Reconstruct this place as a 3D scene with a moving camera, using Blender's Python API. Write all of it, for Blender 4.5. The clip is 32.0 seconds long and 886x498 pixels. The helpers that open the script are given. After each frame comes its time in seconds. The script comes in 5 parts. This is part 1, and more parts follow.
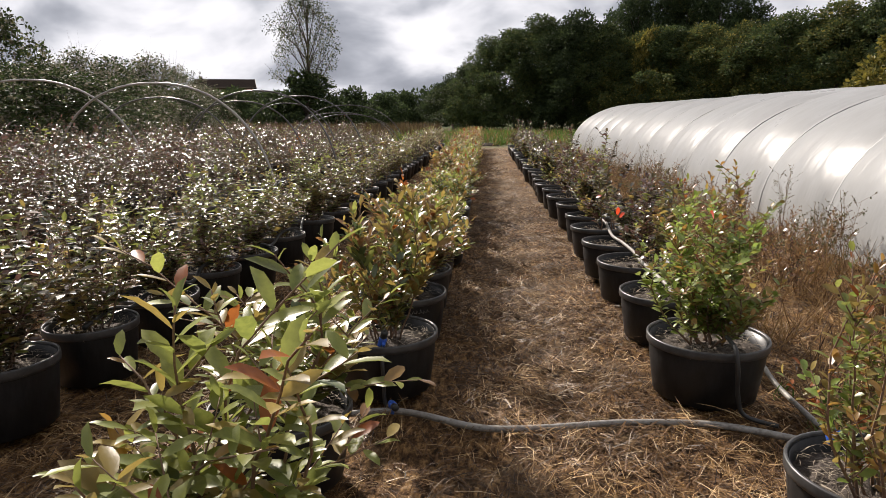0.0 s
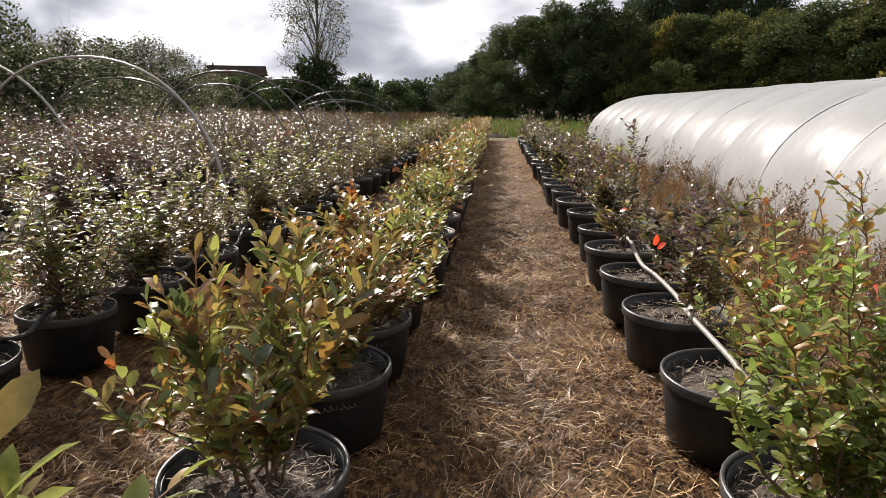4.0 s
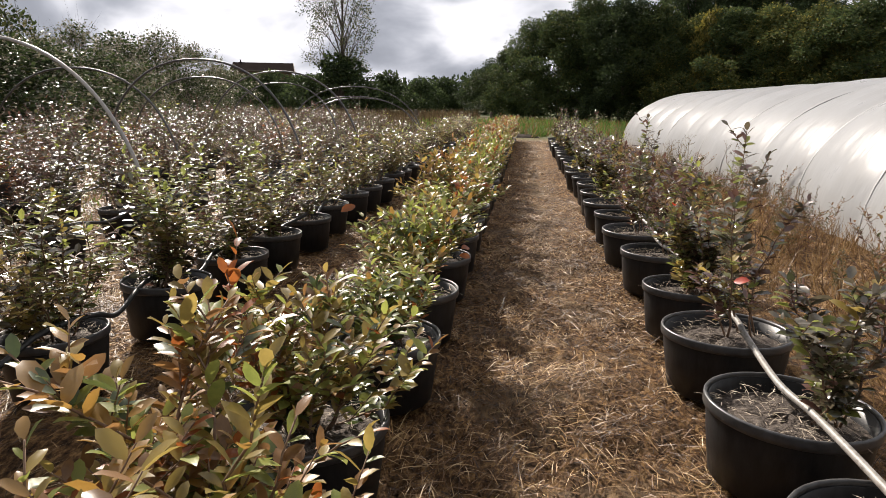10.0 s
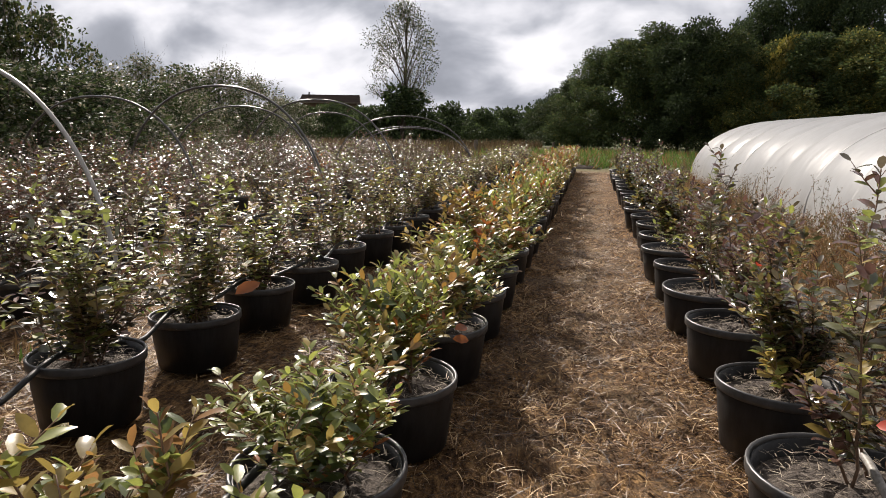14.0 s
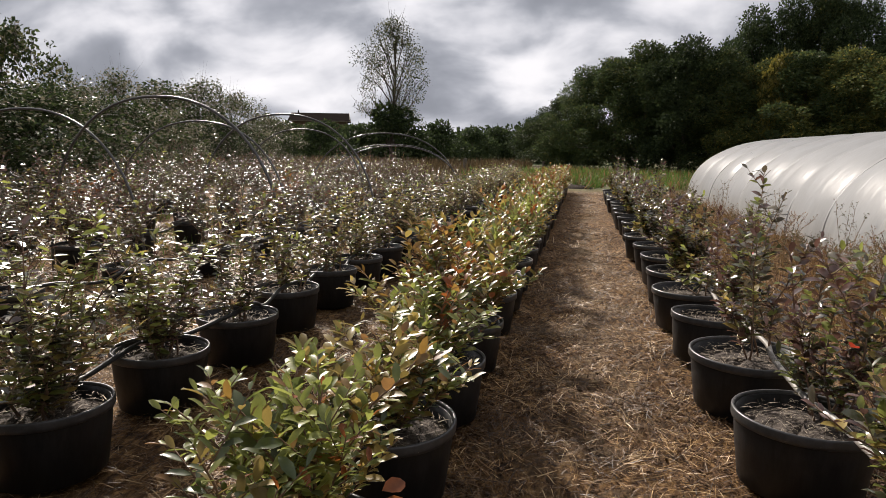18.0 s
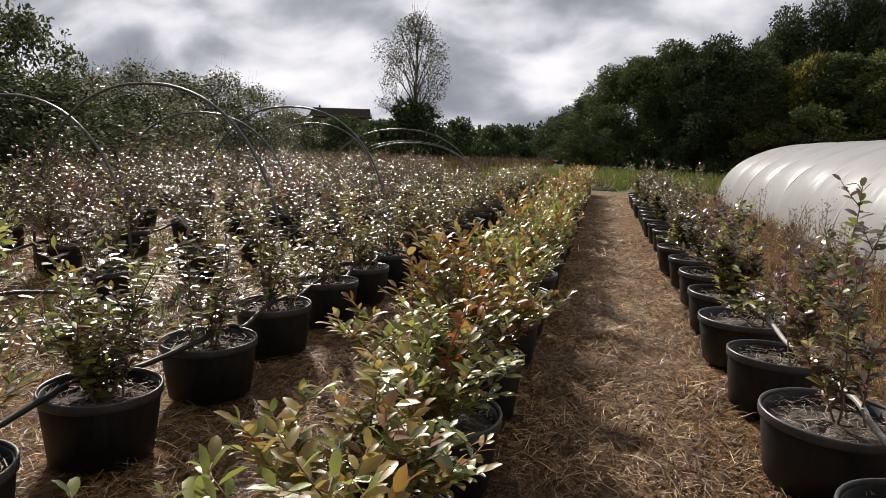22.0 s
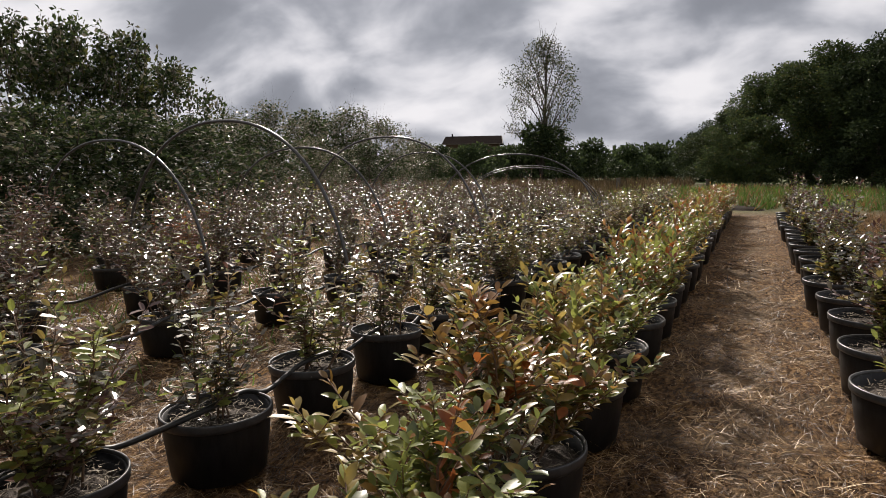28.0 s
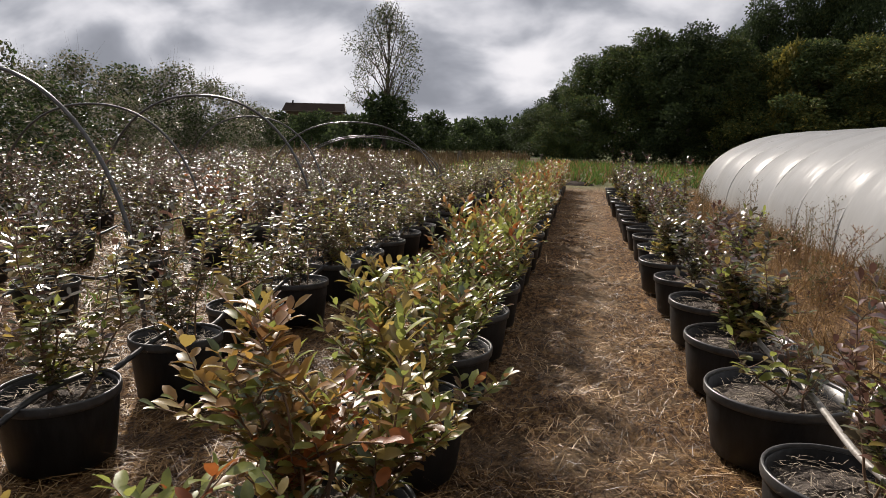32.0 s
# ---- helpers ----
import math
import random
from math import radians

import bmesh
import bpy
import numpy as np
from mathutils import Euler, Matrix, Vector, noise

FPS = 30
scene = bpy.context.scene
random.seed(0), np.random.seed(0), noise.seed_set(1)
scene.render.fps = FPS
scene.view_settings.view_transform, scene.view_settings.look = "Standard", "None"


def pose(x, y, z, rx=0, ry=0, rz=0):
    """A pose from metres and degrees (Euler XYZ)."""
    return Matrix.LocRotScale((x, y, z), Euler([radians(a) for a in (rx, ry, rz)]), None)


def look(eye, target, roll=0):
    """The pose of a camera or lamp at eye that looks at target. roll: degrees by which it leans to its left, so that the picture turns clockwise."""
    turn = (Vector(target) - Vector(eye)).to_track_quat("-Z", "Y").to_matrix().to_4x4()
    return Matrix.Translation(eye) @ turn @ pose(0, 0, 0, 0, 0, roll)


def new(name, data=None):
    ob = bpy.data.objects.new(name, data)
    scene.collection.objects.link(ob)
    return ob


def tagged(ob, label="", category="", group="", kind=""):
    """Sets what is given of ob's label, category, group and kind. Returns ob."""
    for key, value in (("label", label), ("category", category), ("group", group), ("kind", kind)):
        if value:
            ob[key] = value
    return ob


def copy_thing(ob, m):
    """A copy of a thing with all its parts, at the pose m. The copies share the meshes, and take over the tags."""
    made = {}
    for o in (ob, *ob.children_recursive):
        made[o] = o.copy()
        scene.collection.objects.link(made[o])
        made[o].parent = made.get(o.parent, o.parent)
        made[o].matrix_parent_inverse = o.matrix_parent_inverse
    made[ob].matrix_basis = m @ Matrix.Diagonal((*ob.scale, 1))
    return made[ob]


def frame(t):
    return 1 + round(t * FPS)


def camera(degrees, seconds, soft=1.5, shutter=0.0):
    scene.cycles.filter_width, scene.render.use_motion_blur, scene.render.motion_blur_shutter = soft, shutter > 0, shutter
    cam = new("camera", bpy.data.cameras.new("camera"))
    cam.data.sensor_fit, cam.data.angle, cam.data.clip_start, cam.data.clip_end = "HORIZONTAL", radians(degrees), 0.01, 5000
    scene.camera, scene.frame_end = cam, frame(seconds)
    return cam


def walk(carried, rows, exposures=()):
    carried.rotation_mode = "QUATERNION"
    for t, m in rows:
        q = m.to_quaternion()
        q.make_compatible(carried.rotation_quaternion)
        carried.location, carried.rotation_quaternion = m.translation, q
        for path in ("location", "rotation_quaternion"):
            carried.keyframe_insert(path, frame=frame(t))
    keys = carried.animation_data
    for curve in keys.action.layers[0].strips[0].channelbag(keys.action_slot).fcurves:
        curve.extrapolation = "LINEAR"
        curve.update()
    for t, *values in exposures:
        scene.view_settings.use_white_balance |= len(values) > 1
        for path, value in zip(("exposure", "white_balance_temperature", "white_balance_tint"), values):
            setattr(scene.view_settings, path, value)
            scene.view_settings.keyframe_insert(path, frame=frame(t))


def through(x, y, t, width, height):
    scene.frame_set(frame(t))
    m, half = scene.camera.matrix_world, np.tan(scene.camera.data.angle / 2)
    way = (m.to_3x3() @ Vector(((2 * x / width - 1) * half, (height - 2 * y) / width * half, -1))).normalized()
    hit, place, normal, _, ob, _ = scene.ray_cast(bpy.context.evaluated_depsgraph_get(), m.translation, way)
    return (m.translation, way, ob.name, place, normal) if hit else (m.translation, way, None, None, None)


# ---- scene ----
cam = camera(68.0, 32.0, 0.45)
# seconds, eye, target, roll
PATH = [
    (0, (-0.037, 0.203, 1.191), (-0.346, 5.094, 0.199), -0.36),
    (0.5, (0.001, 0.499, 1.179), (-0.255, 5.367, 0.065), -0.83),
    (1, (0.041, 0.615, 1.199), (-0.202, 5.461, -0.008), -1.84),
    (1.5, (0.024, 0.770, 1.189), (-0.242, 5.617, -0.010), -2.24),
    (2, (0.015, 0.949, 1.193), (-0.283, 5.808, 0.052), -2.14),
    (2.5, (0.111, 1.146, 1.203), (-0.212, 6.017, 0.122), -1.73),
    (4.5, (0.117, 1.633, 1.142), (-0.323, 6.501, 0.092), 1.15),
    (5, (0.139, 1.805, 1.141), (-0.471, 6.663, 0.130), 0.66),
    (5.5, (0.198, 1.949, 1.136), (-0.571, 6.791, 0.158), 0.64),
    (6, (0.213, 2.047, 1.125), (-0.602, 6.880, 0.135), 0.70),
    (6.5, (0.165, 2.231, 1.121), (-0.548, 7.083, 0.146), 1.24),
    (7, (0.125, 2.356, 1.140), (-0.473, 7.226, 0.176), 1.23),
    (7.5, (0.103, 2.399, 1.142), (-0.488, 7.266, 0.163), 0.63),
    (8, (0.136, 2.534, 1.132), (-0.507, 7.392, 0.140), 0.14),
    (8.5, (0.203, 2.756, 1.128), (-0.474, 7.607, 0.126), 0.28),
    (9, (0.225, 2.866, 1.130), (-0.440, 7.710, 0.084), 0.44),
    (9.5, (0.185, 3.025, 1.132), (-0.448, 7.867, 0.060), 0.60),
    (10, (0.121, 3.131, 1.141), (-0.476, 7.976, 0.062), 0.63),
    (10.5, (0.118, 3.191, 1.148), (-0.508, 8.045, 0.123), 0.18),
    (11, (0.166, 3.313, 1.141), (-0.503, 8.175, 0.185), -0.32),
    (11.5, (0.235, 3.413, 1.136), (-0.396, 8.281, 0.183), -0.43),
    (12, (0.243, 3.527, 1.121), (-0.295, 8.398, 0.129), -0.13),
    (12.5, (0.182, 3.685, 1.124), (-0.373, 8.555, 0.138), -0.03),
    (13, (0.171, 3.796, 1.122), (-0.546, 8.656, 0.190), -0.06),
    (13.5, (0.221, 3.930, 1.130), (-0.722, 8.762, 0.253), 0.36),
    (14, (0.257, 3.997, 1.130), (-0.817, 8.803, 0.266), 0.54),
    (14.5, (0.249, 4.108, 1.124), (-0.808, 8.922, 0.280), 0.55),
    (16.5, (0.251, 4.706, 1.134), (-0.754, 9.543, 0.359), 0.40),
    (17, (0.285, 4.736, 1.125), (-0.760, 9.563, 0.346), 0.43),
    (17.5, (0.267, 4.767, 1.126), (-0.773, 9.598, 0.367), 0.58),
    (18, (0.189, 4.911, 1.130), (-0.822, 9.753, 0.402), 0.65),
    (18.5, (0.120, 5.002, 1.146), (-0.839, 9.858, 0.443), 0.42),
    (19, (0.094, 5.053, 1.138), (-0.816, 9.922, 0.454), 0.21),
    (19.5, (0.137, 5.161, 1.130), (-0.726, 10.041, 0.471), 0.33),
    (20, (0.207, 5.271, 1.143), (-0.702, 10.141, 0.471), 0.56),
    (20.5, (0.231, 5.329, 1.144), (-0.840, 10.157, 0.407), 0.57),
    (21, (0.221, 5.344, 1.147), (-0.977, 10.132, 0.346), 0.67),
    (21.5, (0.181, 5.408, 1.148), (-1.039, 10.190, 0.343), 1.05),
    (22, (0.097, 5.496, 1.140), (-1.049, 10.305, 0.390), 1.77),
    (22.5, (0.076, 5.560, 1.144), (-0.980, 10.393, 0.425), 1.65),
    (23, (0.090, 5.603, 1.132), (-0.906, 10.455, 0.442), 1.44),
    (23.5, (0.126, 5.696, 1.120), (-0.910, 10.543, 0.458), 1.15),
    (24, (0.173, 5.820, 1.127), (-1.022, 10.628, 0.453), 0.21),
    (24.5, (0.206, 5.892, 1.124), (-1.093, 10.665, 0.393), -0.72),
    (25, (0.221, 5.932, 1.119), (-0.988, 10.721, 0.338), -0.53),
    (25.5, (0.212, 6.024, 1.128), (-0.808, 10.860, 0.371), -0.03),
    (27.5, (0.258, 6.154, 1.160), (-1.212, 10.895, 0.562), 0.45),
    (28, (0.279, 6.193, 1.159), (-1.846, 10.683, 0.589), -0.74),
    (28.5, (0.232, 6.164, 1.166), (-2.628, 10.231, 0.638), -1.74),
    (29, (0.180, 6.155, 1.169), (-3.263, 9.745, 0.665), -2.93),
    (29.5, (0.202, 6.215, 1.153), (-2.911, 10.085, 0.577), -2.37),
    (30, (0.174, 6.318, 1.140), (-2.186, 10.671, 0.444), 0.27),
    (30.5, (0.049, 6.449, 1.159), (-1.655, 11.099, 0.471), 1.95),
    (31, (0.020, 6.521, 1.148), (-1.281, 11.292, 0.408), 1.94),
    (31.5, (0.066, 6.654, 1.148), (-1.022, 11.473, 0.378), 1.40),
    (32, (0.168, 6.800, 1.153), (-0.830, 11.635, 0.364), 1.00),
]
EXPOSURES = ((0, 0.82, 6600, 14), (1, 0.88, 6600, 14), (2.5, 1.0, 6600, 14), (5, 0.96, 6600, 14), (7, 0.88, 6600, 14), (9.2, 0.87, 6600, 14), (10, 0.98, 6600, 14), (11, 0.99, 6600, 14), (13, 0.95, 6600, 14), (14, 0.83, 6600, 14), (16.5, 0.72, 6600, 14), (19, 0.61, 6600, 14), (21.5, 0.66, 6600, 14), (23, 0.59, 6600, 14), (25, 0.56, 6600, 14), (28, 0.44, 6600, 14), (30, 0.41, 6600, 14), (31, 0.44, 6600, 14), (32, 0.54, 6600, 14))
walk(cam, [(t, look(eye, target, roll)) for t, eye, target, roll in PATH], EXPOSURES)

# ---- world and sun ----
SUN_AZ, SUN_EL = -31.0, 34.0   # degrees; azimuth from +y towards +x


def build_world():
    w = bpy.data.worlds.new("cloudy_sky")
    scene.world = w
    w.use_nodes = True
    nt = w.node_tree
    nt.nodes.clear()
    N, L = nt.nodes.new, nt.links.new
    out, bg = N("ShaderNodeOutputWorld"), N("ShaderNodeBackground")
    sky = N("ShaderNodeTexSky")
    sky.sky_type, sky.sun_disc = "NISHITA", False
    sky.sun_elevation, sky.sun_rotation = radians(SUN_EL), radians(SUN_AZ)
    tc, sep = N("ShaderNodeTexCoord"), N("ShaderNodeSeparateXYZ")
    L(tc.outputs["Generated"], sep.inputs[0])

    def maths(op, a, b=None):
        n = N("ShaderNodeMath")
        n.operation = op
        for i, v in enumerate((a, b)):
            if v is None:
                continue
            if isinstance(v, (int, float)):
                n.inputs[i].default_value = v
            else:
                L(v, n.inputs[i])
        return n.outputs[0]

    up = maths("ADD", maths("MAXIMUM", sep.outputs[2], 0.0), 0.55)
    comb = N("ShaderNodeCombineXYZ")
    L(maths("MULTIPLY", maths("DIVIDE", sep.outputs[0], up), 0.85), comb.inputs[0])
    L(maths("MULTIPLY", maths("DIVIDE", sep.outputs[1], up), 1.0), comb.inputs[1])
    big, small = N("ShaderNodeTexNoise"), N("ShaderNodeTexNoise")
    for n, s, d in ((big, 4.6, 5), (small, 1.6, 2)):
        L(comb.outputs[0], n.inputs["Vector"])
        n.inputs["Scale"].default_value, n.inputs["Detail"].default_value = s, d
        n.inputs["Roughness"].default_value = 0.46
    big.inputs["Distortion"].default_value = 0.25
    tone = N("ShaderNodeValToRGB")
    tone.color_ramp.interpolation = "B_SPLINE"
    e = tone.color_ramp.elements
    e[0].position, e[0].color = 0.36, (0.24, 0.26, 0.295, 1)
    e[1].position, e[1].color = 0.62, (0.90, 0.905, 0.92, 1)
    m = e.new(0.45)
    m.color = (0.34, 0.365, 0.41, 1)
    m = e.new(0.53)
    m.color = (0.655, 0.675, 0.715, 1)
    L(maths("ADD", maths("MULTIPLY", big.outputs["Fac"], 0.8), maths("MULTIPLY", small.outputs["Fac"], 0.2)), tone.inputs[0])
    # clouds thin out to the west, where a patch of blue shows
    dot = N("ShaderNodeVectorMath")
    dot.operation = "DOT_PRODUCT"
    L(tc.outputs["Generated"], dot.inputs[0])
    a, b = radians(-66.8), radians(9.3)
    dot.inputs[1].default_value = (math.sin(a) * math.cos(b), math.cos(a) * math.cos(b), math.sin(b))
    ragged = N("ShaderNodeTexNoise")
    L(comb.outputs[0], ragged.inputs["Vector"])
    ragged.inputs["Scale"].default_value, ragged.inputs["Detail"].default_value = 7.0, 5
    hole = N("ShaderNodeMapRange")
    hole.inputs[1].default_value, hole.inputs[2].default_value = 0.9975, 0.9989
    L(maths("ADD", dot.outputs["Value"], maths("MULTIPLY", maths("SUBTRACT", ragged.outputs["Fac"], 0.50), 0.008)), hole.inputs[0])
    blue = N("ShaderNodeVectorMath")
    blue.operation = "SCALE"
    clear = N("ShaderNodeHueSaturation")
    clear.inputs["Saturation"].default_value = 1.7
    L(sky.outputs[0], clear.inputs["Color"])
    L(clear.outputs[0], blue.inputs[0])
    blue.inputs[3].default_value = 0.11
    mix = N("ShaderNodeMix")
    mix.data_type = "RGBA"
    L(hole.outputs[0], mix.inputs[0])
    # the cloud glows round the hidden sun and is darker away from it
    glow = N("ShaderNodeVectorMath")
    glow.operation = "DOT_PRODUCT"
    L(tc.outputs["Generated"], glow.inputs[0])
    a, b = radians(SUN_AZ), radians(SUN_EL)
    glow.inputs[1].default_value = (math.sin(a) * math.cos(b), math.cos(a) * math.cos(b), math.sin(b))
    fall = N("ShaderNodeMapRange")
    fall.interpolation_type = "LINEAR"
    fall.inputs[1].default_value, fall.inputs[2].default_value = -0.2, 1.0
    fall.inputs[3].default_value, fall.inputs[4].default_value = 0.78, 1.22
    L(glow.outputs["Value"], fall.inputs[0])
    lit = N("ShaderNodeVectorMath")
    lit.operation = "SCALE"
    L(tone.outputs[0], lit.inputs[0])
    L(fall.outputs[0], lit.inputs[3])
    L(lit.outputs[0], mix.inputs[6])
    L(blue.outputs[0], mix.inputs[7])
    L(mix.outputs[2], bg.inputs[0])
    bg.inputs[1].default_value = SKY
    L(bg.outputs[0], out.inputs[0])


SKY = 0.63
build_world()
sun = new("sun", bpy.data.lights.new("sun", "SUN"))
sun.data.energy, sun.data.angle, sun.data.color = 4.5, radians(3.0), (1.0, 0.93, 0.82)
sa, se = radians(SUN_AZ), radians(SUN_EL)
sun.matrix_world = look((0, 0, 30), Vector((0, 0, 30)) - Vector((math.sin(sa) * math.cos(se), math.cos(sa) * math.cos(se), math.sin(se))))


# ---- materials ----
def material(name, rough=0.6, metal=0.0, spec=0.5):
    m = bpy.data.materials.new(name)
    m.use_nodes = True
    b = m.node_tree.nodes["Principled BSDF"]
    b.inputs["Roughness"].default_value, b.inputs["Metallic"].default_value = rough, metal
    b.inputs["Specular IOR Level"].default_value = spec
    return m, m.node_tree, b


def coords(nt, kind="Object"):
    return nt.nodes.new("ShaderNodeTexCoord").outputs[kind]


def tex_noise(nt, scale, detail=4, rough=0.55, vec=None, stretch=None):
    n = nt.nodes.new("ShaderNodeTexNoise")
    n.inputs["Scale"].default_value, n.inputs["Detail"].default_value, n.inputs["Roughness"].default_value = scale, detail, rough
    v = vec or coords(nt)
    if stretch:
        mp = nt.nodes.new("ShaderNodeMapping")
        mp.inputs["Scale"].default_value = stretch
        nt.links.new(v, mp.inputs[0])
        v = mp.outputs[0]
    nt.links.new(v, n.inputs["Vector"])
    return n.outputs["Fac"]


def ramp(nt, fac, stops):
    n = nt.nodes.new("ShaderNodeValToRGB")
    e = n.color_ramp.elements
    while len(e) < len(stops):
        e.new(0.5)
    for i, (p, c) in enumerate(stops):
        e[i].position, e[i].color = p, (*c, 1)
    nt.links.new(fac, n.inputs[0])
    return n.outputs[0]


def blend(nt, fac, a, b, mode="MIX"):
    n = nt.nodes.new("ShaderNodeMix")
    n.data_type, n.blend_type = "RGBA", mode
    for i, v in ((0, fac), (6, a), (7, b)):
        if isinstance(v, (int, float)):
            n.inputs[i].default_value = v
        elif isinstance(v, tuple):
            n.inputs[i].default_value = (*v, 1)
        else:
            nt.links.new(v, n.inputs[i])
    return n.outputs[2]


def bump(nt, bsdf, height, strength=0.3, dist=0.01):
    n = nt.nodes.new("ShaderNodeBump")
    n.inputs["Strength"].default_value, n.inputs["Distance"].default_value = strength, dist
    nt.links.new(height, n.inputs["Height"])
    nt.links.new(n.outputs[0], bsdf.inputs["Normal"])


def speckled(name, stops, scale, rough=0.7, bump_by=0.3, metal=0.0, stretch=None, spec=0.5, dist=0.01, wear=None):
    """A plain surface with grain at one scale and blotches at another."""
    m, nt, b = material(name, rough, metal, spec)
    fine, wide = tex_noise(nt, scale, 6, 0.65, stretch=stretch), tex_noise(nt, scale / 9, 3)
    col = ramp(nt, fine, stops)
    col = blend(nt, wide, col, wear or tuple(0.55 * v for v in stops[0][1]), "MIX") if wear else blend(nt, 0.35, col, ramp(nt, wide, stops))
    nt.links.new(col, b.inputs["Base Color"])
    bump(nt, b, fine, bump_by, dist)
    return m


def leafy(name, dark, light, rough=0.32, through=0.36, spec=0.85):
    """A leaf: each one its own shade, a paler midrib side, light coming through."""
    m, nt, b = material(name, rough, 0.0, spec)
    g = nt.nodes.new("ShaderNodeNewGeometry")
    oi = nt.nodes.new("ShaderNodeObjectInfo")
    own = nt.nodes.new("ShaderNodeMath")
    nt.links.new(g.outputs["Random Per Island"], own.inputs[0])
    nt.links.new(oi.outputs["Random"], own.inputs[1])
    own1 = nt.nodes.new("ShaderNodeMath")
    own1.operation = "FRACT"
    nt.links.new(own.outputs[0], own1.inputs[0])
    col = ramp(nt, own1.outputs[0], [(0.0, dark), (1.0, light)])
    mottle = tex_noise(nt, 60, 3)
    col = blend(nt, 0.30, col, ramp(nt, mottle, [(0.35, dark), (0.65, light)]))
    hsv = nt.nodes.new("ShaderNodeHueSaturation")
    mr = nt.nodes.new("ShaderNodeMapRange")
    mr.inputs[3].default_value, mr.inputs[4].default_value = 0.8, 1.2
    nt.links.new(oi.outputs["Random"], mr.inputs[0])
    nt.links.new(mr.outputs[0], hsv.inputs["Value"])
    nt.links.new(col, hsv.inputs["Color"])
    nt.links.new(hsv.outputs[0], b.inputs["Base Color"])
    bump(nt, b, mottle, 0.15, 0.002)
    tr = nt.nodes.new("ShaderNodeBsdfTranslucent")
    nt.links.new(hsv.outputs[0], tr.inputs[0])
    mx = nt.nodes.new("ShaderNodeMixShader")
    mx.inputs[0].default_value = through
    out = nt.nodes["Material Output"]
    nt.links.new(b.outputs[0], mx.inputs[1])
    nt.links.new(tr.outputs[0], mx.inputs[2])
    nt.links.new(mx.outputs[0], out.inputs[0])
    return m


M = {}
# foliage of the potted shrubs
M["leaf_green"] = leafy("leaf_green", (0.13, 0.158, 0.038), (0.36, 0.385, 0.092), 0.36, 0.48, 0.55)
M["leaf_bright"] = leafy("leaf_bright", (0.13, 0.195, 0.036), (0.31, 0.39, 0.085), 0.34, 0.48, 0.8)
M["leaf_olive"] = leafy("leaf_olive", (0.18, 0.135, 0.038), (0.40, 0.295, 0.082), 0.36, 0.46, 0.55)
M["leaf_yellow"] = leafy("leaf_yellow", (0.23, 0.13, 0.030), (0.39, 0.225, 0.055), 0.35, 0.45, 0.8)
M["leaf_red"] = leafy("leaf_red", (0.21, 0.060, 0.018), (0.37, 0.125, 0.030), 0.38, 0.45, 0.42)
M["leaf_brown"] = leafy("leaf_brown", (0.145, 0.078, 0.034), (0.33, 0.175, 0.062), 0.36, 0.46, 0.55)
M["leaf_deep"] = leafy("leaf_deep", (0.045, 0.070, 0.022), (0.13, 0.155, 0.046), 0.32, 0.4, 0.8)
M["leaf_grey"] = leafy("leaf_grey", (0.055, 0.048, 0.030), (0.155, 0.128, 0.082), 0.27, 0.28, 1.0)
M["leaf_dark"] = leafy("leaf_dark", (0.045, 0.052, 0.024), (0.12, 0.12, 0.05), 0.27, 0.28, 1.0)
M["leaf_plum"] = leafy("leaf_plum", (0.070, 0.036, 0.030), (0.18, 0.095, 0.072), 0.27, 0.28, 1.0)
M["leaf_scarlet"] = leafy("leaf_scarlet", (0.55, 0.05, 0.02), (0.70, 0.09, 0.03))
M["stem"] = speckled("shrub_stem", [(0.3, (0.10, 0.055, 0.035)), (0.7, (0.24, 0.15, 0.09))], 90, 0.75, 0.3, dist=0.002)
# trees
M["tree_green"] = leafy("tree_green", (0.036, 0.056, 0.021), (0.098, 0.130, 0.048), rough=0.6, through=0.3, spec=0.10)
M["tree_dark"] = leafy("tree_dark", (0.024, 0.039, 0.019), (0.062, 0.085, 0.038), rough=0.6, through=0.22, spec=0.08)
M["tree_olive"] = leafy("tree_olive", (0.062, 0.07, 0.022), (0.14, 0.145, 0.046), rough=0.6, through=0.32, spec=0.10)
M["tree_yellow"] = leafy("tree_yellow", (0.16, 0.15, 0.03), (0.33, 0.27, 0.06), rough=0.5, through=0.35, spec=0.3)
# pale glossy leaf; in the hedge its light colour stands in for sun glints
M["tree_grey_glint"] = leafy("tree_grey_glint", (0.10, 0.095, 0.062), (0.29, 0.265, 0.18), rough=0.33, through=0.3, spec=0.9)
M["bark"] = speckled("bark", [(0.3, (0.045, 0.035, 0.028)), (0.7, (0.14, 0.115, 0.09))], 14, 0.9, 0.6, dist=0.03)
# plastic, metal, film
def pot_plastic():
    m, nt, b = material("black_pot_plastic", 0.45, 0.0, 0.32)
    scuff = tex_noise(nt, 38, 6, 0.7, stretch=(1, 1, 0.25))
    dust = tex_noise(nt, 6, 4)
    col = ramp(nt, scuff, [(0.35, (0.0045, 0.0045, 0.005)), (0.75, (0.018, 0.018, 0.020))])
    col = blend(nt, ramp(nt, dust, [(0.45, (0, 0, 0)), (0.8, (0.25, 0.25, 0.25))]), col, (0.05, 0.042, 0.034))
    nt.links.new(col, b.inputs["Base Color"])
    nt.links.new(ramp(nt, dust, [(0.3, (0.34, 0.34, 0.34)), (0.75, (0.62, 0.62, 0.62))]), b.inputs["Roughness"])
    bump(nt, b, scuff, 0.12, 0.004)
    return m


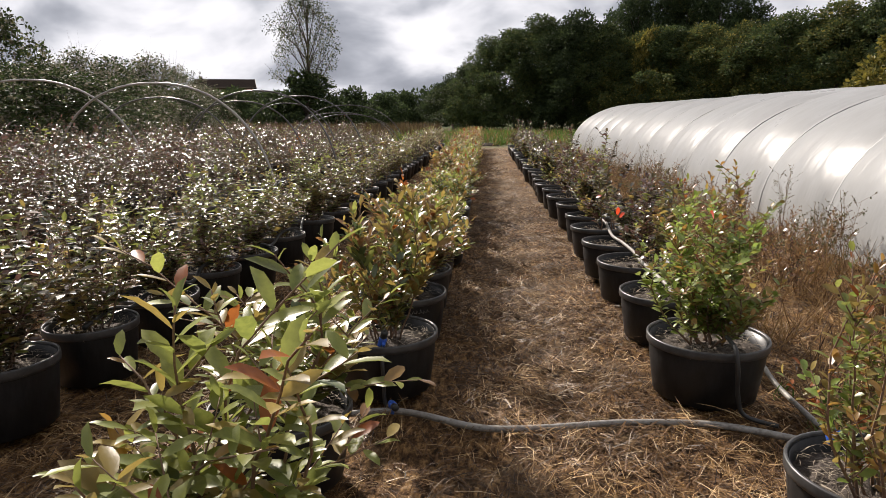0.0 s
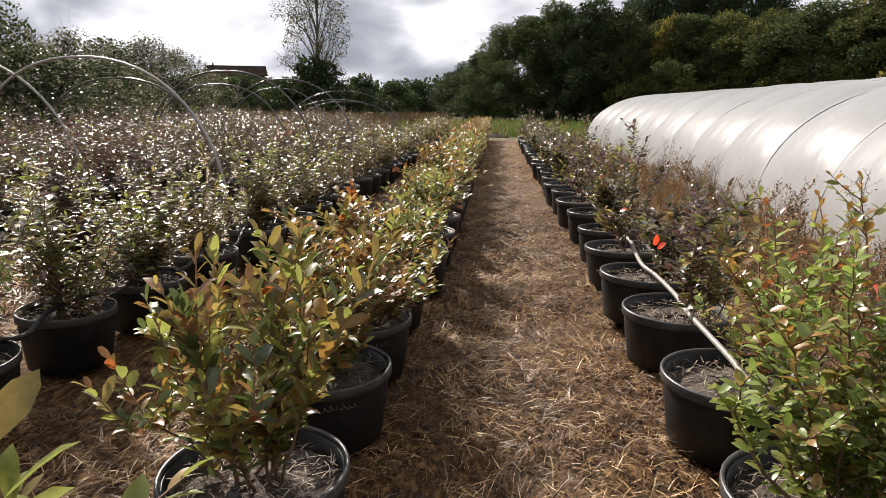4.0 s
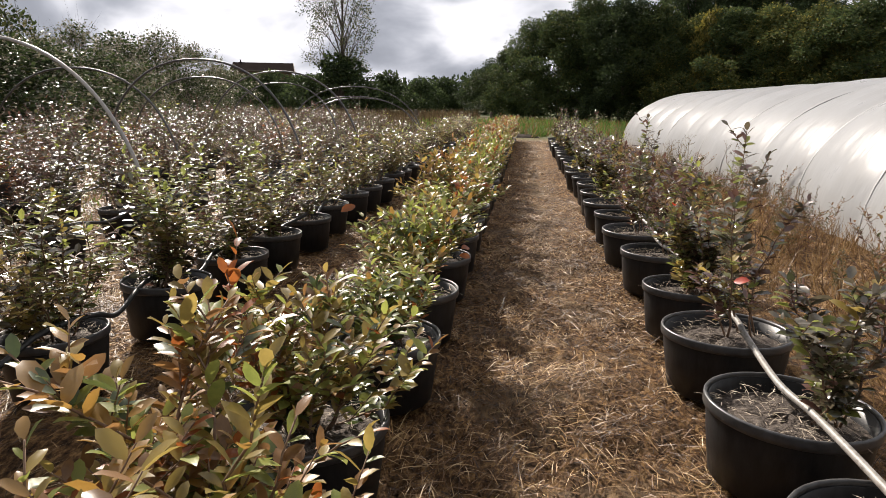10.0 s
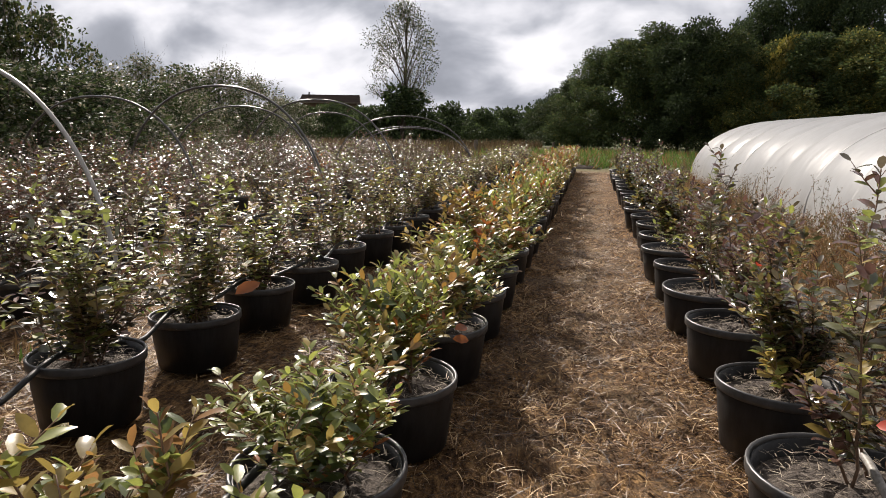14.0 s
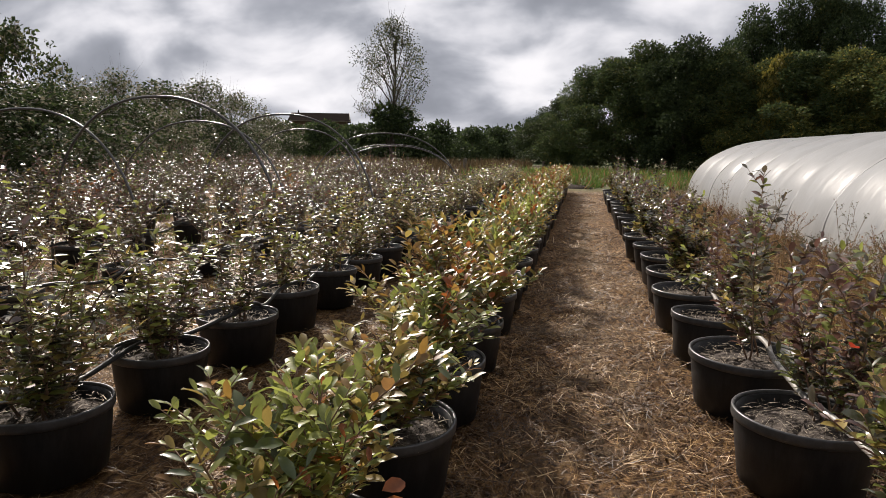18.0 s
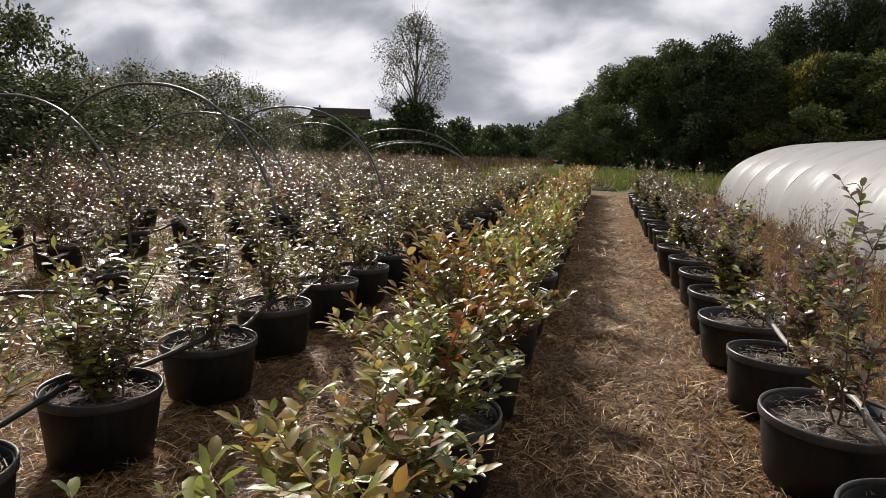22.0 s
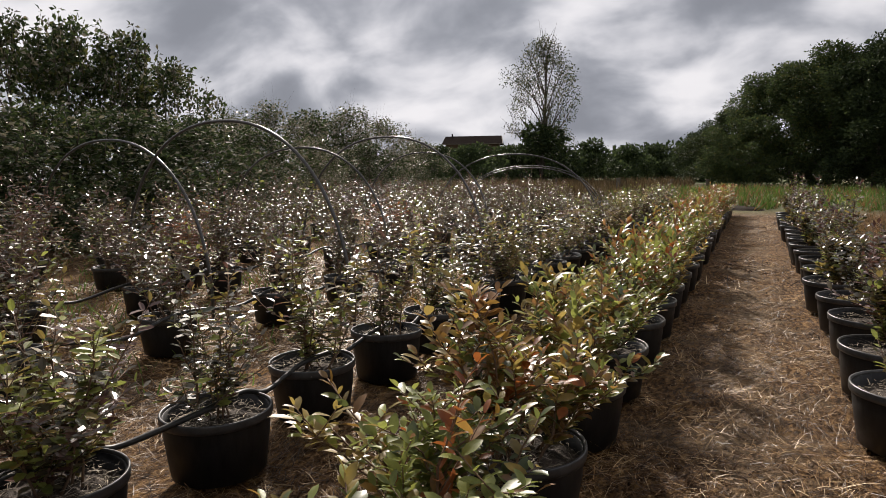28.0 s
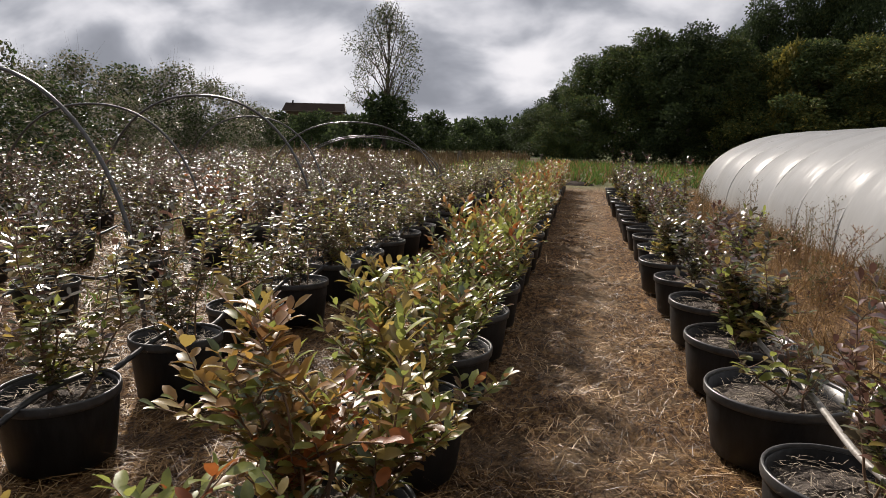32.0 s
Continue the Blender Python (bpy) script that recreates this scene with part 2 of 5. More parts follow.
M["pot"] = pot_plastic()
# lip greyer than the pot: dust, plus the rim's highlight put into the colour
M["rim"] = speckled("dusty_highlit_pot_rim", [(0.3, (0.014, 0.014, 0.015)), (0.7, (0.075, 0.073, 0.072))], 22, 0.38, 0.1, dist=0.003)
M["mulch"] = speckled("bark_mulch", [(0.25, (0.018, 0.013, 0.010)), (0.5, (0.075, 0.056, 0.043)), (0.75, (0.24, 0.20, 0.165))], 55, 0.9, 0.9, dist=0.02)
M["dark_soil"] = speckled("dark_soil", [(0.3, (0.012, 0.009, 0.007)), (0.7, (0.05, 0.036, 0.026))], 18, 0.95, 0.8, spec=0.1, dist=0.03)
M["chip"] = leafy("mulch_straw", (0.06, 0.045, 0.032), (0.46, 0.39, 0.30), rough=0.75, through=0.0, spec=0.2)
M["hose_grey"] = speckled("grey_hose", [(0.36, (0.10, 0.095, 0.085)), (0.5, (0.27, 0.265, 0.25)), (0.7, (0.36, 0.35, 0.33))], 60, 0.5, 0.1, wear=(0.22, 0.19, 0.16))
M["hose_black"] = speckled("black_hose", [(0.3, (0.010, 0.010, 0.010)), (0.7, (0.034, 0.033, 0.031))], 40, 0.5, 0.1)
M["clip"] = speckled("blue_plastic", [(0.3, (0.02, 0.07, 0.35)), (0.7, (0.04, 0.13, 0.55))], 30, 0.35, 0.05)
M["hoop"] = speckled("galvanised_pipe", [(0.3, (0.035, 0.034, 0.033)), (0.7, (0.10, 0.098, 0.095))], 25, 0.34, 0.15, metal=0.2, spec=0.6)
M["hoop_white"] = speckled("white_pvc_pipe", [(0.3, (0.22, 0.21, 0.19)), (0.7, (0.42, 0.405, 0.37))], 20, 0.4, 0.1)


def tunnel_film():
    m, nt, b = material("white_poly_film", 0.25, 0.0, 0.3)
    folds = tex_noise(nt, 1.6, 4, 0.5, stretch=(0.8, 2.0, 0.7))
    dirt = tex_noise(nt, 2.2, 5, 0.7, stretch=(1, 1, 0.4))
    nt.links.new(ramp(nt, dirt, [(0.35, (0.335, 0.34, 0.342)), (0.7, (0.41, 0.418, 0.425))]), b.inputs["Base Color"])
    nt.links.new(ramp(nt, dirt, [(0.3, (0.36, 0.36, 0.36)), (0.8, (0.24, 0.24, 0.24))]), b.inputs["Roughness"])
    bump(nt, b, folds, 0.45, 0.05)
    tr = nt.nodes.new("ShaderNodeBsdfTranslucent")
    tr.inputs[0].default_value = (0.70, 0.69, 0.66, 1)
    mx = nt.nodes.new("ShaderNodeMixShader")
    mx.inputs[0].default_value = 0.28
    nt.links.new(b.outputs[0], mx.inputs[1])
    nt.links.new(tr.outputs[0], mx.inputs[2])
    nt.links.new(mx.outputs[0], nt.nodes["Material Output"].inputs[0])
    return m


M["film"] = tunnel_film()
M["film_cord"] = speckled("film_rib_line", [(0.3, (0.36, 0.357, 0.35)), (0.7, (0.46, 0.457, 0.45))], 20, 0.5, 0.1)
M["wood"] = speckled("weathered_wood", [(0.3, (0.07, 0.055, 0.045)), (0.7, (0.19, 0.16, 0.13))], 12, 0.85, 0.4, stretch=(1, 1, 0.15))
M["house_wall"] = speckled("brown_boarding", [(0.3, (0.085, 0.05, 0.035)), (0.7, (0.15, 0.09, 0.06))], 4, 0.8, 0.2)
M["house_roof"] = speckled("dark_roofing", [(0.3, (0.016, 0.013, 0.012)), (0.7, (0.032, 0.026, 0.023))], 5, 1.0, 0.2, spec=0.0)
M["house_trim"] = speckled("pale_trim", [(0.3, (0.35, 0.32, 0.28)), (0.7, (0.5, 0.46, 0.4))], 5, 0.7, 0.1)
M["pane"] = speckled("window_pane", [(0.3, (0.02, 0.022, 0.025)), (0.7, (0.04, 0.042, 0.045))], 2, 0.12, 0.02)
# ground
def straw_material():
    """Straw pieces: most of them brown, some bleached, darker where the ground is damp."""
    m, nt, b = material("straw", 0.5, 0.0, 0.4)
    g = nt.nodes.new("ShaderNodeNewGeometry")
    own = ramp(nt, g.outputs["Random Per Island"], [(0.0, (0.035, 0.018, 0.008)), (0.40, (0.195, 0.099, 0.037)), (0.78, (0.47, 0.278, 0.108)), (1.0, (0.78, 0.57, 0.31))])
    damp = ramp(nt, tex_noise(nt, 2.6, 5, 0.65), [(0.40, (0.32, 0.28, 0.25)), (0.58, (1, 1, 1))])
    nt.links.new(blend(nt, 1.0, own, damp, "MULTIPLY"), b.inputs["Base Color"])
    bump(nt, b, tex_noise(nt, 120, 3), 0.2, 0.002)
    return m


M["straw"] = straw_material()
M["rotted"] = leafy("rotted_straw", (0.022, 0.012, 0.007), (0.15, 0.08, 0.034), rough=0.8, through=0.0, spec=0.2)
M["dry_grass"] = leafy("dry_grass", (0.14, 0.080, 0.034), (0.35, 0.225, 0.098), rough=0.65, through=0.3, spec=0.25)
M["green_grass"] = leafy("green_grass", (0.05, 0.10, 0.02), (0.15, 0.24, 0.05), rough=0.6, through=0.35, spec=0.25)
M["meadow"] = leafy("meadow_grass_blade", (0.055, 0.038, 0.019), (0.15, 0.108, 0.058), rough=0.7, through=0.3, spec=0.15)
M["weed"] = leafy("weed_leaf", (0.06, 0.07, 0.03), (0.15, 0.14, 0.06), rough=0.6, through=0.3, spec=0.25)
M["seed"] = leafy("seed_head", (0.16, 0.13, 0.09), (0.34, 0.29, 0.21), rough=0.7, through=0.3, spec=0.2)


def ground_material():
    m, nt, b = material("straw_strewn_soil", 0.92, 0.0, 0.2)
    v = coords(nt, "Object")
    fibre = tex_noise(nt, 34, 8, 0.75, v, (1.0, 0.45, 1.0))
    patch = tex_noise(nt, 1.7, 5, 0.65, v)
    wide = tex_noise(nt, 0.09, 4, 0.6, v)
    straw = ramp(nt, fibre, [(0.36, (0.018, 0.010, 0.005)), (0.49, (0.125, 0.064, 0.026)), (0.64, (0.41, 0.238, 0.096))])
    soil = ramp(nt, tex_noise(nt, 22, 8, 0.7, v), [(0.36, (0.045, 0.030, 0.019)), (0.64, (0.33, 0.235, 0.14))])
    # the trodden line of the path is bare in the middle
    sep = nt.nodes.new("ShaderNodeSeparateXYZ")
    nt.links.new(v, sep.inputs[0])
    off = nt.nodes.new("ShaderNodeMath")
    off.operation = "SUBTRACT"
    off.inputs[1].default_value = 0.30
    nt.links.new(sep.outputs[0], off.inputs[0])
    ab = nt.nodes.new("ShaderNodeMath")
    ab.operation = "ABSOLUTE"
    nt.links.new(off.outputs[0], ab.inputs[0])
    mr = nt.nodes.new("ShaderNodeMapRange")
    mr.inputs[1].default_value, mr.inputs[2].default_value = 0.5, 0.05
    mr.inputs[3].default_value, mr.inputs[4].default_value = 0.0, 0.16
    nt.links.new(ab.outputs[0], mr.inputs[0])
    add = nt.nodes.new("ShaderNodeMath")
    nt.links.new(mr.outputs[0], add.inputs[0])
    nt.links.new(patch, add.inputs[1])
    bare = ramp(nt, add.outputs[0], [(0.56, (0, 0, 0)), (0.74, (0.75, 0.75, 0.75))])
    near = blend(nt, bare, straw, soil)
    # beyond the nursery the meadow takes over: tan, then green towards the wood
    far = nt.nodes.new("ShaderNodeMapRange")
    far.inputs[1].default_value, far.inputs[2].default_value = 24.0, 28.0
    nt.links.new(sep.outputs[1], far.inputs[0])
    meadow = blend(nt, ramp(nt, wide, [(0.42, (0, 0, 0)), (0.58, (1, 1, 1))]),
                   ramp(nt, fibre, [(0.3, (0.05, 0.035, 0.018)), (0.7, (0.17, 0.125, 0.065))]),
                   ramp(nt, fibre, [(0.3, (0.03, 0.05, 0.012)), (0.7, (0.11, 0.15, 0.04))]))
    nt.links.new(blend(nt, far.outputs[0], near, meadow), b.inputs["Base Color"])
    bump(nt, b, fibre, 1.0, 0.045)
    return m


M["ground"] = ground_material()


# ---- mesh helpers ----
class Build:
    """Gathers vertices and faces as arrays, then makes one mesh."""

    def __init__(self):
        self.v, self.f, self.m, self.n = [], [], [], 0

    def add(self, verts, faces, mat=0):
        verts = np.asarray(verts, float).reshape(-1, 3)
        self.v.append(verts)
        for face in faces:
            self.f.append([i + self.n for i in face])
            self.m.append(mat)
        self.n += len(verts)

    def tube(self, pts, radii, sides=6, mat=0, cap=True):
        pts = np.asarray(pts, float)
        k = len(pts)
        radii = np.full(k, radii) if np.isscalar(radii) else np.asarray(radii, float)
        tan = np.gradient(pts, axis=0)
        tan /= np.linalg.norm(tan, axis=1)[:, None] + 1e-9
        ref = np.array([0.31, 0.17, 0.93]) if abs(tan[0] @ np.array([0.31, 0.17, 0.93])) < 0.9 else np.array([1.0, 0.2, 0.1])
        a = np.cross(tan, ref)
        a /= np.linalg.norm(a, axis=1)[:, None] + 1e-9
        b = np.cross(tan, a)
        ang = np.linspace(0, 2 * np.pi, sides, endpoint=False)
        ring = pts[:, None] + radii[:, None, None] * (np.cos(ang)[None, :, None] * a[:, None] + np.sin(ang)[None, :, None] * b[:, None])
        faces = [(i * sides + j, i * sides + (j + 1) % sides, (i + 1) * sides + (j + 1) % sides, (i + 1) * sides + j)
                 for i in range(k - 1) for j in range(sides)]
        if cap:
            faces += [tuple(range(sides - 1, -1, -1)), tuple((k - 1) * sides + j for j in range(sides))]
        self.add(ring.reshape(-1, 3), faces, mat)

    def lathe(self, profile, segs=28, mat=0):
        p = np.asarray(profile, float)
        ang = np.linspace(0, 2 * np.pi, segs, endpoint=False)
        v = np.stack([p[:, None, 0] * np.cos(ang), p[:, None, 0] * np.sin(ang), np.repeat(p[:, 1:2], segs, 1)], -1)
        self.add(v.reshape(-1, 3), [(i * segs + j, i * segs + (j + 1) % segs, (i + 1) * segs + (j + 1) % segs, (i + 1) * segs + j)
                                    for i in range(len(p) - 1) for j in range(segs)], mat)

    def box(self, lo, hi, mat=0):
        (a, b, c), (d, e, f) = lo, hi
        self.add([(a, b, c), (d, b, c), (d, e, c), (a, e, c), (a, b, f), (d, b, f), (d, e, f), (a, e, f)],
                 [(3, 2, 1, 0), (4, 5, 6, 7), (0, 1, 5, 4), (1, 2, 6, 5), (2, 3, 7, 6), (3, 0, 4, 7)], mat)

    def cards(self, base, along, up, length, width, mats, shape, faces):
        """Many copies of one small outline (along, across, height), each at its own place and turn."""
        base, along, up = (np.asarray(x, float) for x in (base, along, up))
        along = along / (np.linalg.norm(along, axis=1)[:, None] + 1e-9)
        side = np.cross(up, along)
        side /= np.linalg.norm(side, axis=1)[:, None] + 1e-9
        nrm = np.cross(along, side)
        s = np.asarray(shape, float)
        v = (base[:, None] + along[:, None] * (s[None, :, 0:1] * length[:, None, None])
             + side[:, None] * (s[None, :, 1:2] * width[:, None, None]) + nrm[:, None] * (s[None, :, 2:3] * length[:, None, None]))
        k = len(s)
        self.v.append(v.reshape(-1, 3))
        for i in range(len(base)):
            o = self.n + i * k
            for f in faces:
                self.f.append([o + j for j in f])
                self.m.append(int(mats[i]))
        self.n += len(base) * k

    def mesh(self, name, mats, smooth=True):
        me = bpy.data.meshes.new(name)
        me.from_pydata(np.concatenate(self.v).tolist(), [], self.f)
        for m in mats:
            me.materials.append(m)
        me.polygons.foreach_set("material_index", np.asarray(self.m, dtype=np.int32))
        me.polygons.foreach_set("use_smooth", np.full(len(self.f), smooth))
        me.update()
        return me


def part(name, mesh, parent, label="", at=None):
    ob = new(name, mesh)
    ob.parent = parent
    if at is not None:
        ob.matrix_basis = at
    return tagged(ob, label)


def thing(name, label, category, at=None, group="", kind=""):
    ob = new(name)
    ob.empty_display_size = 0.1
    if at is not None:
        ob.matrix_basis = at
    return tagged(ob, label, category, group, kind)


LEAF = [(0, 0, 0), (0.16, 0.30, 0.035), (0.16, 0, 0), (0.16, -0.30, 0.035), (0.48, 0.50, 0.05), (0.48, 0, 0), (0.48, -0.50, 0.05), (0.80, 0.36, 0.015), (0.80, 0, -0.04), (0.80, -0.36, 0.015), (1, 0, -0.11)]
LEAF_F = [(0, 2, 1), (0, 3, 2), (1, 2, 5, 4), (2, 3, 6, 5), (4, 5, 8, 7), (5, 6, 9, 8), (7, 8, 10), (8, 9, 10)]
SMALL = [(0, 0, 0), (0.28, 0.44, 0.05), (0.72, 0.44, 0.03), (1, 0, -0.05), (0.72, -0.44, 0.03), (0.28, -0.44, 0.05)]
SMALL_F = [(0, 3, 2, 1), (0, 5, 4, 3)]
BLADE = [(0, 0.5, 0), (0, -0.5, 0), (0.5, 0.4, 0.06), (0.5, -0.4, 0.06), (1, 0, -0.02)]
BLADE_F = [(0, 1, 3, 2), (2, 3, 4)]


# ---- potted shrubs ----
def pot_meshes(rad, high):
    """A tapered tub with a rolled lip, open and hollow; the lip is a mesh of its own."""
    b = Build()
    r0 = rad * 0.84
    b.lathe([(0.0, 0.006), (r0 - 0.02, 0.006), (r0, 0.018), (rad * 0.93, high * 0.62), (rad * 0.955, high - 0.035), (rad * 0.945, high - 0.02),
             (rad * 0.945, high - 0.012), (rad * 0.925, high - 0.012), (rad * 0.90, high * 0.6), (rad * 0.86, high * 0.3), (0.0, high * 0.3)], 36)
    lip = Build()
    lip.lathe([(rad * 0.957, high - 0.036), (rad * 0.995, high - 0.034), (rad, high - 0.022), (rad, high - 0.005), (rad * 0.992, high), (rad * 0.962, high),
               (rad * 0.95, high - 0.006), (rad * 0.945, high - 0.032), (rad * 0.957, high - 0.036)], 36)
    return b.mesh("pot", [M["pot"]]), lip.mesh("rim", [M["rim"]])


def mulch_mesh(rng, rad, high):
    b = Build()
    segs, rings = 26, 6
    v = [(0, 0, high - 0.035)]
    for i in range(1, rings + 1):
        r = rad * 0.925 * i / rings
        for j in range(segs):
            a = 2 * math.pi * j / segs
            v.append((r * math.cos(a), r * math.sin(a), high - 0.045 - 0.02 * (i / rings) ** 2 + rng.uniform(-0.008, 0.012) * (i < rings)))
    f = [(0, 1 + j, 1 + (j + 1) % segs) for j in range(segs)]
    f += [(1 + (i - 1) * segs + j, 1 + i * segs + j, 1 + i * segs + (j + 1) % segs, 1 + (i - 1) * segs + (j + 1) % segs) for i in range(1, rings) for j in range(segs)]
    b.add(v, f, 0)
    me = b.mesh("mulch", [M["mulch"]], False)
    b = Build()
    k = 280
    a, r = rng.uniform(0, 6.28, k), rad * 0.88 * np.sqrt(rng.uniform(0.02, 1, k))
    base = np.stack([r * np.cos(a), r * np.sin(a), np.full(k, high - 0.036) + rng.uniform(0, 0.012, k)], -1)
    t = rng.uniform(0, 6.28, k)
    b.cards(base, np.stack([np.cos(t), np.sin(t), rng.uniform(-0.1, 0.25, k)], -1), np.tile([0, 0, 1.0], (k, 1)) + rng.normal(0, 0.25, (k, 3)),
            rng.uniform(0.012, 0.07, k), rng.uniform(0.0014, 0.0042, k), np.zeros(k, int), BLADE, BLADE_F)
    return me, b.mesh("straw", [M["chip"]], False)


def branch_meshes(rng, root, tip, style, wood, leaves_on, twigs):
    """One stem with its side twigs, and all the leaves on them as a second mesh."""
    stem, leaf = Build(), Build()
    root, tip = np.asarray(root, float), np.asarray(tip, float)
    n = 9
    s = np.linspace(0, 1, n)[:, None]
    bend = np.array([rng.normal(0, 0.05), rng.normal(0, 0.05), 0.0])
    out = (tip - root) * np.array([1, 1, 0])
    line = root + (tip - root) * s + bend * np.sin(np.pi * s) - out * 0.28 * np.sin(np.pi * s)
    line[1:-1] += rng.normal(0, 0.006, (n - 2, 3))
    stem.tube(line, np.linspace(wood, wood * 0.35, n), 5)
    lines = [(line, style.get("bare", 0.12))]
    for _ in range(twigs):
        u = rng.uniform(0.12, 0.92)
        p = root + 0
        i = u * (n - 1)
        p = line[int(i)] + (line[min(int(i) + 1, n - 1)] - line[int(i)]) * (i % 1)
        a = rng.uniform(0, 6.28)
        ln = style["twig"] * rng.uniform(0.5, 1.1) * (1.15 - 0.5 * u)
        d = np.array([math.cos(a) * 0.8, math.sin(a) * 0.8, rng.uniform(0.45, 1.1)])
        d /= np.linalg.norm(d)
        q = np.linspace(0, 1, 5)[:, None]
        tw = p + d * ln * q + np.array([0, 0, 0.15 * ln]) * q ** 2
        at = stem.n
        stem.tube(tw, np.linspace(wood * 0.5, wood * 0.22, 5), 4)
        stem.f.append([5 * int(round(i)), at, at + 1])   # the fork
        stem.m.append(0)
        lines.append((tw, 0.12))
    base, along, up, length, mats = [], [], [], [], []
    own = rng.dirichlet(np.array(style["mix"], float) * style.get("blend", 2.2) + 0.02)   # each stem leans to one colour
    total = sum(np.linalg.norm(np.diff(l, axis=0), axis=1).sum() * (1 - f) for l, f in lines)
    for l, first in lines:
        seg = np.linalg.norm(np.diff(l, axis=0), axis=1).sum() * (1 - first)
        k = max(4, int(round(leaves_on * seg / total)))
        ph = rng.uniform(0, 6.28)
        for j in range(k):
            u = first + (1 - first) * (j + rng.uniform(-0.3, 0.3)) / max(k - 1, 1)
            u = min(max(u, 0.0), 1.0)
            i = u * (len(l) - 1)
            lo = min(int(i), len(l) - 2)
            p = l[lo] + (l[lo + 1] - l[lo]) * (i - lo)
            t = l[lo + 1] - l[lo]
            t = t / np.linalg.norm(t)
            ph += 2.4 + rng.normal(0, 0.35)
            side = np.array([math.cos(ph), math.sin(ph), 0.0])
            d = side * rng.uniform(0.8, 1.0) + t * (style.get("rise", 0.22) + 0.9 * (u > 0.93)) + np.array([0, 0, rng.uniform(-0.22, 0.22)])
            base.append(p)
            along.append(d)
            up.append(np.array([0, 0, 1.0]) * rng.uniform(0.6, 1.2) + t * 0.15 + rng.normal(0, style.get("flutter", 0.26), 3))
            length.append(style["leaf"] * rng.uniform(0.6, 1.2) * (1.0 - 0.25 * (u > 0.9)))
            w = own + 0.15 * np.array(style["mix"], float)
            if u > 0.72:
                w = w * np.array(style["tips"], float)
            mats.append(rng.choice(len(w), p=w / w.sum()))
    length = np.array(length)
    hero = style.get("hero", True)
    width = length * style.get("wide", 0.44) * rng.uniform(0.85, 1.15, len(length))
    # the outermost leaves of the shrubs nearest to the path are pieces of their own
    single = []
    if style.get("single"):
        height = np.array([p[2] for p in base]) + rng.normal(0, 0.05, len(base))
        for i in np.argsort(-height)[: style["single"]]:
            single.append(i)
        loose = set(single)
        rest = [i for i in range(len(base)) if i not in loose]
    else:
        rest = range(len(base))
    spots = []
    for i in single:
        a = np.asarray(along[i]) / np.linalg.norm(along[i])
        sd = np.cross(up[i], a)
        sd /= np.linalg.norm(sd)
        nr = np.cross(a, sd)
        m4 = Matrix(((a[0] * length[i], sd[0] * width[i], nr[0] * length[i], base[i][0]), (a[1] * length[i], sd[1] * width[i], nr[1] * length[i], base[i][1]),
                     (a[2] * length[i], sd[2] * width[i], nr[2] * length[i], base[i][2]), (0, 0, 0, 1)))
        spots.append((m4, mats[i]))
    rest = list(rest)
    base, along, up, length, width, mats = ([x[i] for i in rest] for x in (base, along, up, length, width, mats))
    length, width = np.array(length), np.array(width)
    leaf.cards(base, along, up, length, width, mats, LEAF if hero else SMALL, LEAF_F if hero else SMALL_F)
    return stem.mesh("branch", [M["stem"]]), leaf.mesh("leaves", style["mats"], hero), spots


LEAF_MESH = {}


def one_leaf(mat):
    if mat.name not in LEAF_MESH:
        b = Build()
        b.add(LEAF, LEAF_F)
        LEAF_MESH[mat.name] = b.mesh("leaf", [mat])
    return LEAF_MESH[mat.name]


def potted_shrub(seed, style, name="potted_blueberry"):
    """A tub with mulch and a shrub of several stems, its foot at the origin."""
    rng = np.random.default_rng(seed)
    root = thing(name, style["label"], "potted plant", group=style["group"])
    rad, high = style["pot"]
    pm, rm = pot_meshes(rad, high)
    pot = part("pot", pm, root, "black plastic nursery pot")
    part("rim", rm, pot, "dusty grey rolled rim with its highlight in the colour")
    mm, sm = mulch_mesh(rng, rad, high)
    part("mulch", mm, root, "dark bark mulch")
    tagged(part("straw", sm, root, "loose straw on the mulch"), kind="stuff")
    k = style["stems"]
    for i in range(k):
        a = 2 * math.pi * i / k + rng.uniform(-0.4, 0.4)
        r = style["spread"] * math.sqrt(rng.uniform(0.05, 1.0))
        h = style["tall"] * rng.uniform(0.62, 1.0) * (1.0 - 0.25 * (r / style["spread"]) ** 2)
        if i % 3 == 2:
            r, h = style["spread"] * rng.uniform(0.95, 1.2), style["tall"] * rng.uniform(0.18, 0.5)
        sx = style.get("shift", 0.0)
        foot = (sx + math.cos(a) * rng.uniform(0.01, 0.09), math.sin(a) * rng.uniform(0.01, 0.09), high - 0.06)
        st, lv, tw = style, style["leaves"], style["twigs"]
        if style.get("leaders") and i % 4 == 1:
            # a young upright leader with larger, sparser leaves
            st, lv, tw, h = dict(style, leaf=style["leaf"] * style["leaders"][0], bare=0.35, rise=0.95, single=0), int(lv * 0.42), 1, style["tall"] * style["leaders"][1] * rng.uniform(0.85, 1.05)
        bm_, lm, spots = branch_meshes(rng, foot, (sx + r * math.cos(a), r * math.sin(a), high + h), st, style.get("wood", 0.005), lv, tw)
        br = part("branch", bm_, root)
        tagged(part("leaves", lm, br), kind="stuff")
        for m4, mi in spots:
            part("leaf", one_leaf(style["mats"][mi]), br, at=m4)
    return root


